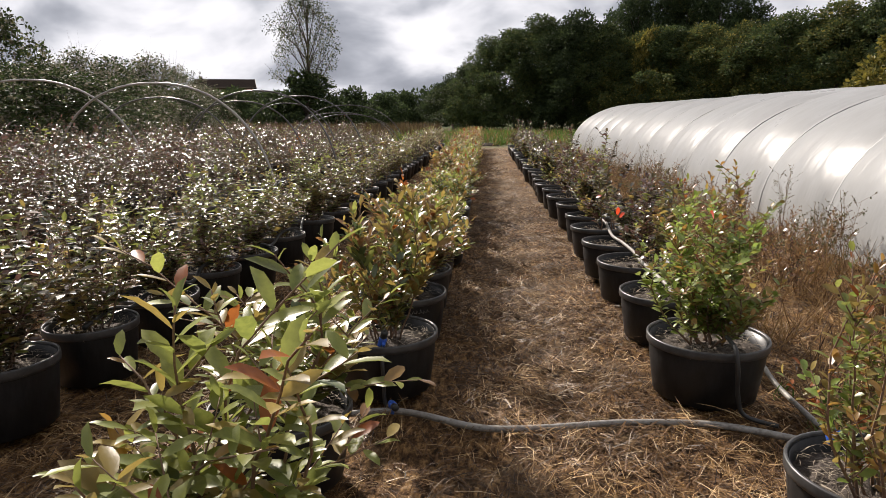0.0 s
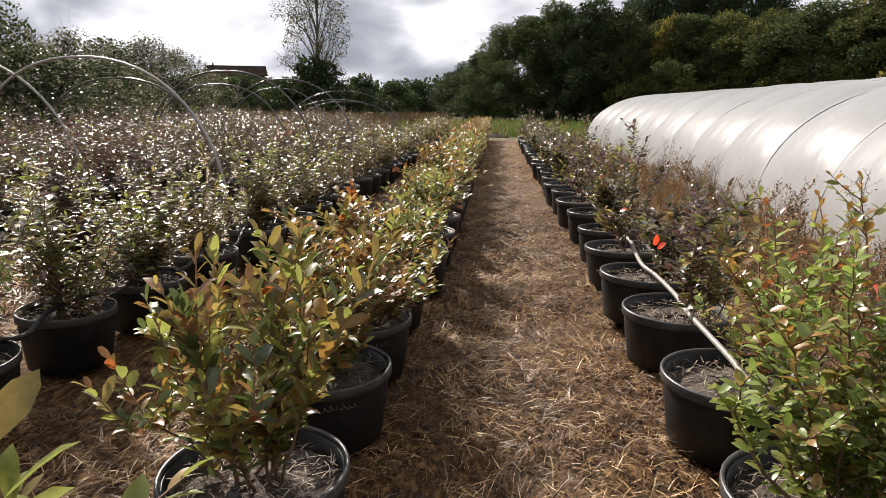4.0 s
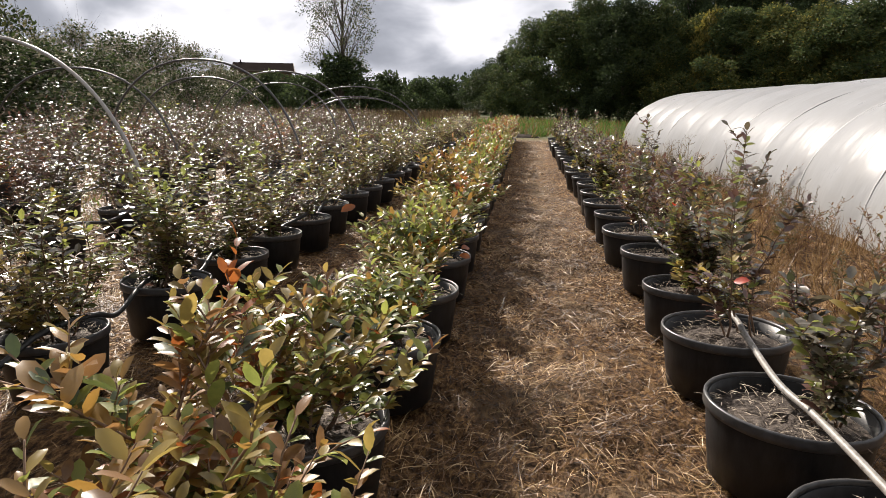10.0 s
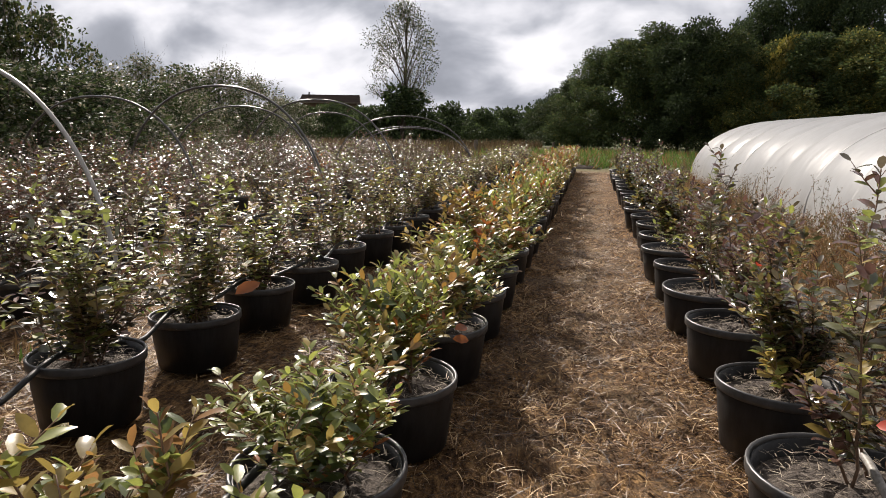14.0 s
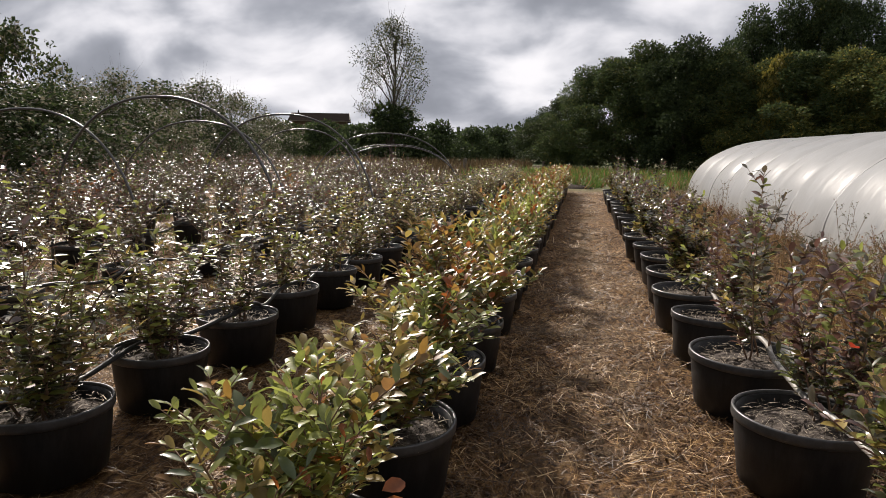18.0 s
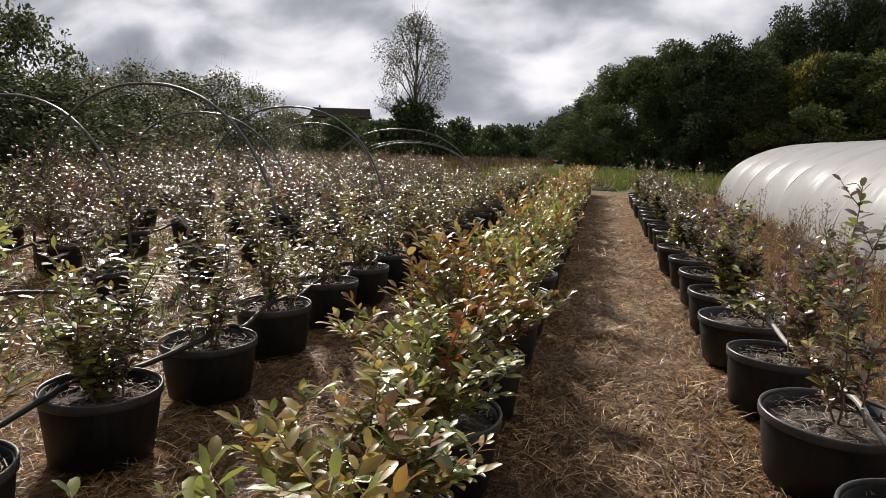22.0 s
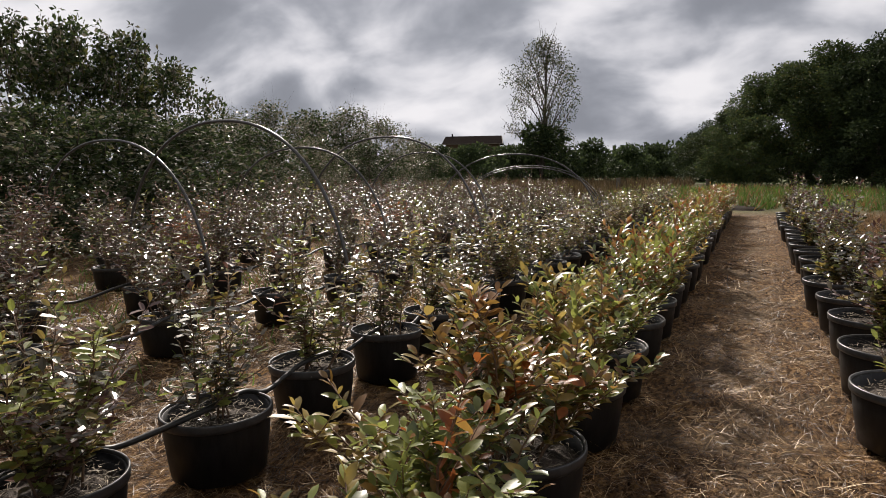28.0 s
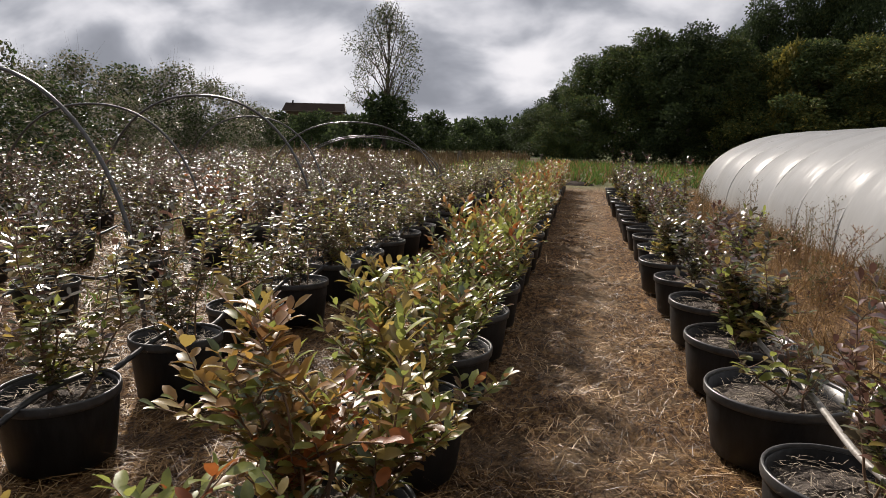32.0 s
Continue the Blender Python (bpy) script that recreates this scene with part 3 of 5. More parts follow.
G5 = ["leaf_green", "leaf_olive", "leaf_yellow", "leaf_red", "leaf_deep", "leaf_brown"]
COPPER = dict(mats=[M[k] for k in G5], mix=(0.34, 0.28, 0.07, 0.03, 0.16, 0.14), tips=(0.9, 1.1, 1.5, 1.8, 0.5, 1.1), wide=0.44, rise=0.65, blend=3.5, leaders=(1.15, 0.85), leaf=0.050, twig=0.19, stems=13, spread=0.29, tall=0.50,
              leaves=118, twigs=7, pot=(0.235, 0.27), group="first row left of the path",
              label="blueberry shrub turning olive, yellow and copper in a black nursery pot")
G4 = ["leaf_grey", "leaf_green", "leaf_dark", "leaf_plum", "leaf_olive"]
GLOSSY = dict(mats=[M[k] for k in G4], mix=(0.32, 0.32, 0.10, 0.10, 0.16), tips=(1, 1, 1, 1, 1), leaf=0.054, twig=0.22, stems=11, spread=0.34, tall=0.70, hero=False, wide=0.5,
              leaves=104, twigs=6, pot=(0.215, 0.27), group="second row left of the path",
              label="bushy small-leaved blueberry, glossy grey-green, in a black nursery pot")
UPRIGHT = dict(mats=[M[k] for k in ("leaf_dark", "leaf_green", "leaf_plum", "leaf_grey", "leaf_olive")], mix=(0.24, 0.22, 0.17, 0.25, 0.12), tips=(1, 0.6, 2, 0.8, 1), rise=0.4, shift=0.09, bare=0.28, leaf=0.060, wide=0.5,
               twig=0.15, stems=9, spread=0.20, tall=0.76, leaves=74, twigs=6, pot=(0.25, 0.27), group="row right of the path",
               label="upright dark-leaved blueberry with bare lower stems in a black nursery pot")
BRIGHT = dict(mats=[M[k] for k in ("leaf_bright", "leaf_olive", "leaf_yellow", "leaf_red", "leaf_green")], mix=(0.62, 0.10, 0.04, 0.01, 0.23), tips=(0.7, 2.4, 1.4, 4, 0.5), leaf=0.044, wide=0.55,
              rise=0.6, twig=0.16, stems=16, spread=0.25, tall=0.70, leaves=125, twigs=6, pot=(0.25, 0.27), group="row right of the path", label="dense bright green blueberry bush in a black nursery pot")
FAR = dict(mats=[M[k] for k in G4], mix=(0.34, 0.10, 0.18, 0.34, 0.04), tips=(1, 1, 1, 1, 1), leaf=0.057, twig=0.30, stems=11, spread=0.34, tall=0.82, wide=0.5,
           leaves=64, twigs=7, pot=(0.20, 0.25), hero=False, group="back rows of the nursery",
           label="wide grey-green blueberry shrub in a small black nursery pot")


def row(kinds, places, seed, size=None, swing=180):
    """Sets copies of the given shrubs along a row."""
    rng = random.Random(seed)
    made = []
    for i, (x, y, pick) in enumerate(places):
        ob = kinds[pick if pick is not None else rng.randrange(len(kinds))]
        s = rng.uniform(0.92, 1.08)
        q = (size or {}).get(y, rng.uniform(0.92, 1.0))
        m = pose(x + rng.uniform(-0.02, 0.02), y, 0, rng.uniform(-1.5, 1.5), rng.uniform(-1.5, 1.5), rng.uniform(-swing, swing)) @ Matrix.Diagonal((q, q, s if size is None else 1.0, 1))
        made.append(copy_thing(ob, m))
    return made


def shrub_at(ob, x, y, turn, wide, tall):
    """A copy of a potted shrub whose foliage is scaled apart from its pot."""
    made = copy_thing(ob, pose(x, y, 0, 0, 0, turn))
    for o in made.children:
        if o.name.startswith("branch"):
            o.matrix_basis = pose(0, 0, 0.21) @ Matrix.Diagonal((wide, wide, tall, 1)) @ pose(0, 0, -0.21) @ o.matrix_basis
    return made


def remove_thing(ob):
    for o in (*ob.children_recursive, ob):
        bpy.data.objects.remove(o)


def spread_y(known, step, last):
    out = list(known)
    while out[-1] + step < last:
        out.append(out[-1] + step)
    return out


L_Y = spread_y((2.95, 3.62, 4.17, 4.80, 5.50, 6.17, 6.88, 7.55, 8.20, 8.92, 9.57, 10.25, 10.90), 0.66, 25.0)
R_Y = spread_y((1.88, 2.95, 3.65, 4.43, 5.08, 5.77, 6.43, 7.24, 7.95, 8.67, 9.36, 10.05, 10.82), 0.72, 22.0)
R_SIZE = {5.77: 1.0, 6.43: 0.89, 8.67: 0.86, 9.36: 1.03, 10.05: 1.0}   # some pots are larger than others
M_Y = [2.48, 3.00, 3.55, 4.15, 4.70, 5.36, 6.07, 6.75] + [7.40 + 0.655 * i for i in range(25)]


# ---- ground ----
def lie(x, y):
    """Height of the trodden ground."""
    n3 = noise.noise
    if not (-12 < x < 8 and -3 < y < 16):
        return -0.018
    path = max(0.0, 1 - abs(x - 0.25) / 0.55)
    return 0.03 * n3((x * 1.3, y * 1.3, 0)) + 0.018 * n3((x * 4.1, y * 4.1, 3)) + (0.014 + 0.016 * path) * n3((x * 9.0, y * 7.0, 5)) + 0.014 * path * n3((x * 17.0, y * 14.0, 7)) - 0.018


def ground():
    b = Build()
    xs = np.concatenate([[-900, -300, -120, -60, -30, -18], np.arange(-12, -2.2, 0.2), np.arange(-2.2, -0.6, 0.08), np.arange(-0.6, 1.2, 0.036), np.arange(1.2, 2.2, 0.07), np.arange(2.2, 8.01, 0.2), [10, 14, 20, 30, 60, 120, 300, 900]])
    ys = np.concatenate([[-300, -60, -20, -8], np.arange(-3, 0.9, 0.2), np.arange(0.9, 7, 0.045), np.arange(7, 16.01, 0.12), np.arange(16.5, 30, 0.7), [32, 36, 42, 50, 60, 75, 100, 150, 300, 900, 2500]])
    v = []
    for y in ys:
        for x in xs:
            v.append((x, y, lie(x, y)))
    w = len(xs)
    b.add(v, [(j * w + i, j * w + i + 1, (j + 1) * w + i + 1, (j + 1) * w + i) for j in range(len(ys) - 1) for i in range(w - 1)])
    ob = new("ground", b.mesh("ground", [M["ground"]]))
    return tagged(ob, "straw-strewn bare soil passing into rough meadow", "ground", kind="structure")


ground()


def strewn(name, seed, count, box, length, width, mat, label, category, lift=(0.0, 0.35), patchy=True):
    """Loose blades lying on the ground."""
    rng = np.random.default_rng(seed)
    x0, y0, x1, y1 = box
    xy = np.stack([rng.uniform(x0, x1, count * 2), rng.uniform(y0, y1, count * 2)], -1)
    keep = np.array([(noise.noise((x * 1.1, y * 1.1, 9)) + 0.35 > rng.uniform(-0.1, 0.75)) if patchy else True for x, y in xy])
    xy = xy[keep][:count]
    k = len(xy)
    t = rng.uniform(0, 6.28, k)
    b = Build()
    base = np.column_stack([xy, np.array([lie(x, y) for x, y in xy]) + rng.uniform(0.002, 0.016, k)])
    b.cards(base, np.stack([np.cos(t), np.sin(t), rng.uniform(*lift, k)], -1), np.tile([0, 0, 1.0], (k, 1)) + rng.normal(0, 0.3, (k, 3)),
            rng.uniform(*length, k), rng.uniform(*width, k), np.zeros(k, int), BLADE, BLADE_F)
    return tagged(new(name, b.mesh(name, [mat], False)), label, category, kind="stuff")


strewn("straw_litter", 5, 110000, (-2.9, 0.6, 2.2, 11.5), (0.02, 0.12), (0.0015, 0.0042), M["straw"], "dry golden straw strewn over the path", "straw")
strewn("straw_litter", 6, 26000, (-8, 4.5, -2.6, 14), (0.06, 0.20), (0.004, 0.010), M["straw"], "dry straw between the back rows", "straw")
strewn("straw_litter", 7, 8000, (-2.6, 12.5, 3.0, 25), (0.08, 0.25), (0.004, 0.01), M["straw"], "dry straw on the far path", "straw")


def heaps(name, seed, count, per, box, mat, label):
    """Raked-up wisps of straw, each a small tangle standing a little proud."""
    rng = np.random.default_rng(seed)
    x0, y0, x1, y1 = box
    c = np.stack([rng.uniform(x0, x1, count), rng.uniform(y0, y1, count)], -1)
    turn = np.repeat(rng.uniform(0, 6.28, count), per) + rng.normal(0, 0.6, count * per)
    xy = np.repeat(c, per, 0) + rng.normal(0, 0.07, (count * per, 2))
    k = len(xy)
    b = Build()
    b.cards(np.column_stack([xy, np.array([lie(x, y) for x, y in xy]) + rng.uniform(0.0, 0.04, k)]), np.stack([np.cos(turn), np.sin(turn), rng.uniform(-0.15, 0.45, k)], -1), rng.normal(0, 0.4, (k, 3)) + np.array([0, 0, 1.0]),
            rng.uniform(0.04, 0.16, k), rng.uniform(0.0014, 0.0036, k), np.zeros(k, int), BLADE, BLADE_F)
    return tagged(new(name, b.mesh(name, [mat], False)), label, "straw", kind="stuff")


heaps("straw_wisps", 31, 700, 45, (-2.6, 0.5, 1.6, 12.5), M["straw"], "tangled wisps of brown straw on the path")
strewn("straw_litter", 8, 26000, (-0.6, 0.9, 1.4, 9), (0.015, 0.05), (0.004, 0.010), M["rotted"], "rotted brown straw trodden into the path", "straw", (0.0, 0.5))
heaps("straw_wisps", 32, 240, 30, (1.3, 1.5, 3.2, 14), M["dry_grass"], "tangled dry grass beside the pots")


def tufts(name, seed, count, box, high, width, mats, label, lean=0.5, per=7):
    rng = np.random.default_rng(seed)
    x0, y0, x1, y1 = box
    b = Build()
    c = np.stack([rng.uniform(x0, x1, count), rng.uniform(y0, y1, count)], -1)
    c = np.repeat(c, per, 0) + rng.normal(0, 0.035, (count * per, 2))
    k = len(c)
    d = np.column_stack([rng.normal(0, lean, (k, 2)), np.ones(k)])
    b.cards(np.column_stack([c, np.full(k, -0.01)]), d, np.column_stack([rng.normal(0, 1, (k, 2)), np.zeros(k)]),
            rng.uniform(*high, k), rng.uniform(*width, k), rng.integers(0, len(mats), k), BLADE, BLADE_F)
    return tagged(new(name, b.mesh(name, mats, False)), label, "grass", kind="stuff")


tufts("dry_grass", 11, 1900, (1.45, 2.5, 3.1, 24), (0.08, 0.32), (0.003, 0.007), [M["dry_grass"], M["straw"], M["dry_grass"]], "dry tawny grass beside the poly tunnel")
tufts("green_grass", 12, 2600, (-6, 27, 22, 48), (0.15, 0.55), (0.02, 0.05), [M["green_grass"], M["green_grass"], M["dry_grass"]], "fresh green grass beyond the rows")
tufts("meadow_grass", 13, 2600, (-34, 26, -4, 62), (0.3, 0.9), (0.03, 0.07), [M["meadow"]], "tall tan meadow grass behind the nursery", 0.25)
tufts("green_grass", 15, 90, (1.25, 1.9, 1.8, 3.0), (0.03, 0.09), (0.004, 0.008), [M["green_grass"]], "short green grass beside a pot")
tufts("green_grass", 14, 1700, (-11, 4.5, -2.2, 18), (0.04, 0.20), (0.006, 0.012), [M["green_grass"], M["dry_grass"]], "short green grass under the back rows")


# ---- poly tunnel ----
T_X, T_W, T_H, T_Y0, T_Y1, T_STEP = 5.17, 2.15, 1.475, -5.0, 23.9, 1.45


def tunnel():
    root = thing("poly_tunnel", "low white poly tunnel with film drawn tight over hoops", "greenhouse", pose(T_X, 0, 0))
    prof = []
    for i in range(33):
        a = math.pi * i / 32
        c, s = math.cos(a), math.sin(a)
        prof.append((-math.copysign(abs(c) ** 0.86, c), abs(s) ** 0.90))
    ribs = []
    y = T_Y1 - 0.25
    while y > T_Y0:
        ribs.append(y)
        y -= T_STEP
    ys = sorted({round(r + T_STEP * k / 16, 4) for r in ribs for k in range(-8, 9) if T_Y0 <= r + T_STEP * k / 16 <= T_Y1})
    film = Build()
    v = []
    for y in ys:
        d = min(abs(y - r) for r in ribs) / (T_STEP / 2)
        puff = 0.05 * (1 - (1 - min(d, 1)) ** 2.4) if y < ribs[0] else 0.0
        for px, pz in prof:
            slack = min(d, 1) * (0.35 + 0.65 * max(0.0, 0.8 - pz))   # the film creases between the ribs, most of all low down
            wob = 0.010 * noise.noise((px * 2.0, y * 1.3, pz * 2.0)) + slack * (0.010 * noise.noise((px * 1.5, y * 5.5, pz * 1.2)) + 0.0035 * noise.noise((px * 2.5, y * 11.0, 4 + pz * 2.0)))
            v.append((px * T_W * (1 + 0.35 * puff + wob), y, max(pz * T_H * (1 + puff + wob), -0.02) - 0.02 * (pz < 0.05)))
    w = len(prof)
    film.add(v, [(j * w + i, (j + 1) * w + i, (j + 1) * w + i + 1, j * w + i + 1) for j in range(len(ys) - 1) for i in range(w - 1)])
    part("film", film.mesh("film", [M["film"]]), root, "taut white film with soft folds")
    for sgn, y0, lab in ((1, T_Y1, ""), (-1, T_Y0, "")):
        e = Build()
        rings = 6
        v = []
        for q in range(rings + 1):
            u = q / rings
            for px, pz in prof:
                v.append((px * T_W * (1 - u), y0 + sgn * 0.30 * math.sin(u * math.pi / 2), pz * T_H * (1 - u) + 0.02 * u))
        e.add(v, [(q * w + i, (q + 1) * w + i, (q + 1) * w + i + 1, q * w + i + 1) for q in range(rings) for i in range(w - 1)])
        part("end_film", e.mesh("end_film", [M["film"]]), root, lab)
    arc = Build()
    arc.tube([(px * T_W * 0.999, 0, max(pz * T_H * 0.999, 0.0)) for px, pz in prof], 0.013, 6)
    me = arc.mesh("rib", [M["film_cord"]])
    for y in ribs:
        part("rib", me, root, at=pose(0, y, 0))


tunnel()


# ---- hoops of an uncovered low tunnel ----
def hoop(y, right, half, high, mat, label, tilt=0.0):
    """A bent pipe; its right foot stands at (right, y), the other one 2 x half away, turned by tilt."""
    b = Build()
    pts = [(half * (math.copysign(abs(math.cos(a)) ** 0.9, math.cos(a))), 0, high * math.sin(a) ** 0.85 if a > 0.001 else -0.15)
           for a in [math.pi * i / 40 for i in range(40)]] + [(-half, 0, -0.15)]
    b.tube(pts, 0.0125, 8)
    ob = new("tunnel_hoop", b.mesh("tunnel_hoop", [mat]))
    ob.matrix_basis = pose(right - half * math.cos(radians(tilt)), y - half * math.sin(radians(tilt)), 0, 0, 0, tilt)
    tagged(ob, label, "hoop", "bare tunnel hoops")


GREY, WHITE = "bare dark grey tunnel hoop arching over the pots", "pale plastic tunnel hoop arching over the pots"
hoop(7.00, -2.19, 1.49, 1.56, M["hoop_white"], WHITE, -12.0)
hoop(7.45, -3.75, 1.47, 1.62, M["hoop_white"], WHITE, -3.0)
hoop(9.98, -2.20, 1.25, 1.58, M["hoop"], GREY, -4.5)
hoop(12.62, -2.25, 1.29, 1.58, M["hoop"], GREY, -5.0)
hoop(17.19, -2.02, 1.54, 1.48, M["hoop"], GREY, 0.4)
hoop(19.6, -2.45, 1.60, 1.26, M["hoop"], GREY, 1.0)
hoop(21.73, -2.90, 1.83, 1.32, M["hoop"], GREY, 1.6)
hoop(10.20, -3.72, 1.38, 1.50, M["hoop"], GREY, -6.5)
hoop(12.60, -3.40, 1.28, 1.49, M["hoop"], GREY, -2.5)
hoop(16.2, -3.60, 1.25, 1.52, M["hoop"], GREY, -3.0)


# ---- shrubs in their rows ----
GREENER, BRONZE, MIXED = (0.48, 0.20, 0.03, 0.02, 0.19, 0.08), (0.19, 0.28, 0.07, 0.06, 0.14, 0.26), (0.35, 0.22, 0.04, 0.05, 0.17, 0.17)
copper = [potted_shrub(100 + i, dict(COPPER, tall=0.46 + 0.05 * (i % 3), leaf=(0.050, 0.055, 0.049, 0.056)[i], mix=(GREENER, BRONZE, MIXED, MIXED)[i])) for i in range(4)]
young = potted_shrub(120, dict(COPPER, mix=(0.62, 0.22, 0.08, 0.01, 0.05, 0.02), tips=(0.8, 1.2, 1.5, 1.2, 0.5, 0.8), leaders=(1.3, 1.15), leaf=0.080, wide=0.36, stems=12, leaves=52, twigs=4, tall=0.50, spread=0.33, single=10,
                                label="large-leaved young blueberry with yellowing leaves in a black nursery pot"))
near = [potted_shrub(121 + i, dict(COPPER, single=(12, 12, 14)[i], leaf=(0.052, 0.056, 0.062)[i], mix=(GREENER, BRONZE, MIXED)[i], stems=(14, 13, 12)[i], tall=(0.46, 0.50, 0.52)[i])) for i in range(3)]
# place along the row, kind, width and height of the shrub beside the model's
FIRST = ((2.95, 2, 0.90, 1.22), (3.62, 1, 1.0, 1.05), (4.17, 1, 1.12, 1.10), (4.80, 2, 0.95, 0.90), (5.50, 0, 1.0, 0.78), (6.17, 0, 1.0, 1.08), (6.88, 2, 1.0, 0.75), (7.55, 0, 1.12, 0.90), (8.20, 1, 1.12, 1.15), (8.92, 2, 1.05, 1.0),
         (9.57, 0, 0.95, 1.0))
first = []
rc = random.Random(42)
for x, y, turn, w_, h_ in ((-0.70, 2.18, 20, 1.25, 0.95), (-0.58, 1.48, 140, 1.2, 1.05)):
    first.append(shrub_at(young, x, y, turn, w_, h_))
for y, k, w_, h_ in FIRST:
    first.append(shrub_at(near[k], -0.47 if y < 5 else -0.41, y, rc.uniform(0, 360), w_, h_))
for y in L_Y[len(FIRST):]:
    first.append(shrub_at(rc.choice(copper), -0.41 + rc.uniform(-0.02, 0.02), y, rc.uniform(0, 360), rc.uniform(1.0, 1.15), rc.uniform(1.05, 1.35)))
for k in (young, *near):
    remove_thing(k)
glossy = [potted_shrub(200 + i, dict(GLOSSY, tall=(0.62, 0.66, 0.74, 0.62, 0.74)[i], stems=(14, 12, 9, 7, 14)[i], spread=(0.36, 0.33, 0.29, 0.26, 0.38)[i], leaves=(104, 104, 86, 80, 104)[i])) for i in range(5)]
row(glossy, [(-1.605 - 0.07 * max(0.0, 6.4 - y), y, (0, 1, 0, 4)[i % 4] if y < 7 else (2, 3, 1, 3, 2, 3)[i % 6]) for i, y in enumerate(M_Y)], 2)
upright = [potted_shrub(300 + i, dict(UPRIGHT, tall=(0.60, 0.76, 0.90, 0.50, 0.30)[i], stems=(8, 8, 5, 13, 4)[i], spread=(0.20, 0.20, 0.20, 0.27, 0.20)[i], shift=(0.09, 0.10, 0.08, 0.02, 0.06)[i], leaves=(98, 98, 92, 110, 30)[i],
           label=(UPRIGHT["label"], UPRIGHT["label"], "tall leggy dark-leaved blueberry in a black nursery pot", "dense low dark-leaved blueberry bush in a black nursery pot",
                  "small sprigs of a young blueberry in a black nursery pot")[i])) for i in range(5)]
bright = potted_shrub(310, BRIGHT)
leggy = potted_shrub(311, dict(BRIGHT, mix=(0.34, 0.22, 0.10, 0.04, 0.30), stems=11, leaves=80, tall=0.80, shift=0.10, spread=0.25, label="leggy blueberry, green below and bronze above, in a black pot"))
KINDS = {4.43: 1, 5.08: 0, 5.77: 2, 6.43: 3, 7.24: 1, 7.95: 2, 8.67: 1, 9.36: 4, 10.05: 3}
right_row = row(upright, [(0.945 if y < 8.3 else 0.93, y, KINDS.get(y, (1, 0, 3, 2)[i % 4])) for i, y in enumerate(R_Y) if y > 3.7], 3, R_SIZE, 40)
right_row += [copy_thing(leggy, pose(0.945, 3.67, 0)), copy_thing(bright, pose(0.92, 2.95, 0)), copy_thing(leggy, pose(1.02, 1.88, 0, 0, 0, 250) @ Matrix.Diagonal((0.9, 0.9, 0.95, 1)))]
far = [potted_shrub(400 + i, dict(FAR, tall=(0.86, 0.98, 0.92, 1.06, 0.66, 0.74)[i], spread=(0.42, 0.48, 0.44, 0.46, 0.28, 0.32)[i], stems=(13, 14, 12, 13, 7, 9)[i], leaves=(84, 84, 84, 84, 60, 64)[i])) for i in range(6)]
ruddy = potted_shrub(410, dict(FAR, mats=[M[k] for k in ("leaf_plum", "leaf_red", "leaf_brown", "leaf_grey")], mix=(0.34, 0.36, 0.20, 0.10), tips=(1, 1.4, 1, 1), tall=0.74, label="wilting red-leaved blueberry shrub in a small black nursery pot"))
for x, y in ((-4.40, 8.56), (-3.78, 13.3), (-5.10, 11.2)):
    copy_thing(ruddy, pose(x, y, 0, 0, 0, 50 * y))
rf = random.Random(8)
for x, y0, step, y1 in ((-3.17, 2.3, 0.995, 24), (-4.38, 3.1, 0.99, 24), (-5.8, 4.4, 1.08, 24), (-7.1, 5.2, 1.12, 23)):
    n = int((y1 - y0) / step)
    row(far, [(x + rf.uniform(-0.06, 0.06), y0 + step * i + rf.uniform(-0.05, 0.05), rf.choice((4, 5, 4)) if x > -4 and y0 + step * i > 7.4 else rf.randrange(4)) for i in range(n)], int(-10 * x))
for k in (*copper, *glossy, *upright, bright, leggy, ruddy, *far):
    remove_thing(k)


# ---- watering pipes ----
def hose(name, pts, rad, mat, label):
    pts = np.asarray(pts, float)
    # smooth the run by a cubic through the points
    out = []
    for i in range(len(pts) - 1):
        p0, p1, p2, p3 = pts[max(i - 1, 0)], pts[i], pts[i + 1], pts[min(i + 2, len(pts) - 1)]
        for u in np.linspace(0, 1, 7)[:-1]:
            out.append(0.5 * (2 * p1 + (p2 - p0) * u + (2 * p0 - 5 * p1 + 4 * p2 - p3) * u * u + (3 * p1 - p0 - 3 * p2 + p3) * u ** 3))
    out.append(pts[-1])
    b = Build()
    b.tube(out, rad, 8)
    return tagged(new(name, b.mesh(name, [mat])), label, "hose", "watering hoses")


def along_row(x, ys, seed, top=0.285, sway=0.06, sag=0.0):
    rng = random.Random(seed)
    pts = []
    for i, y in enumerate(ys):
        o = x + rng.uniform(-sway, sway)
        pts.append((o, y - 0.12, top + rng.uniform(-0.004, 0.012)))
        pts.append((o + rng.uniform(-0.03, 0.03), y + 0.12, top + rng.uniform(-0.004, 0.012)))
        if sag:
            pts.append((o + rng.uniform(-0.04, 0.04), y + 0.5 * (ys[1] - ys[0]), top - sag * rng.uniform(0.4, 1.0)))
    return pts


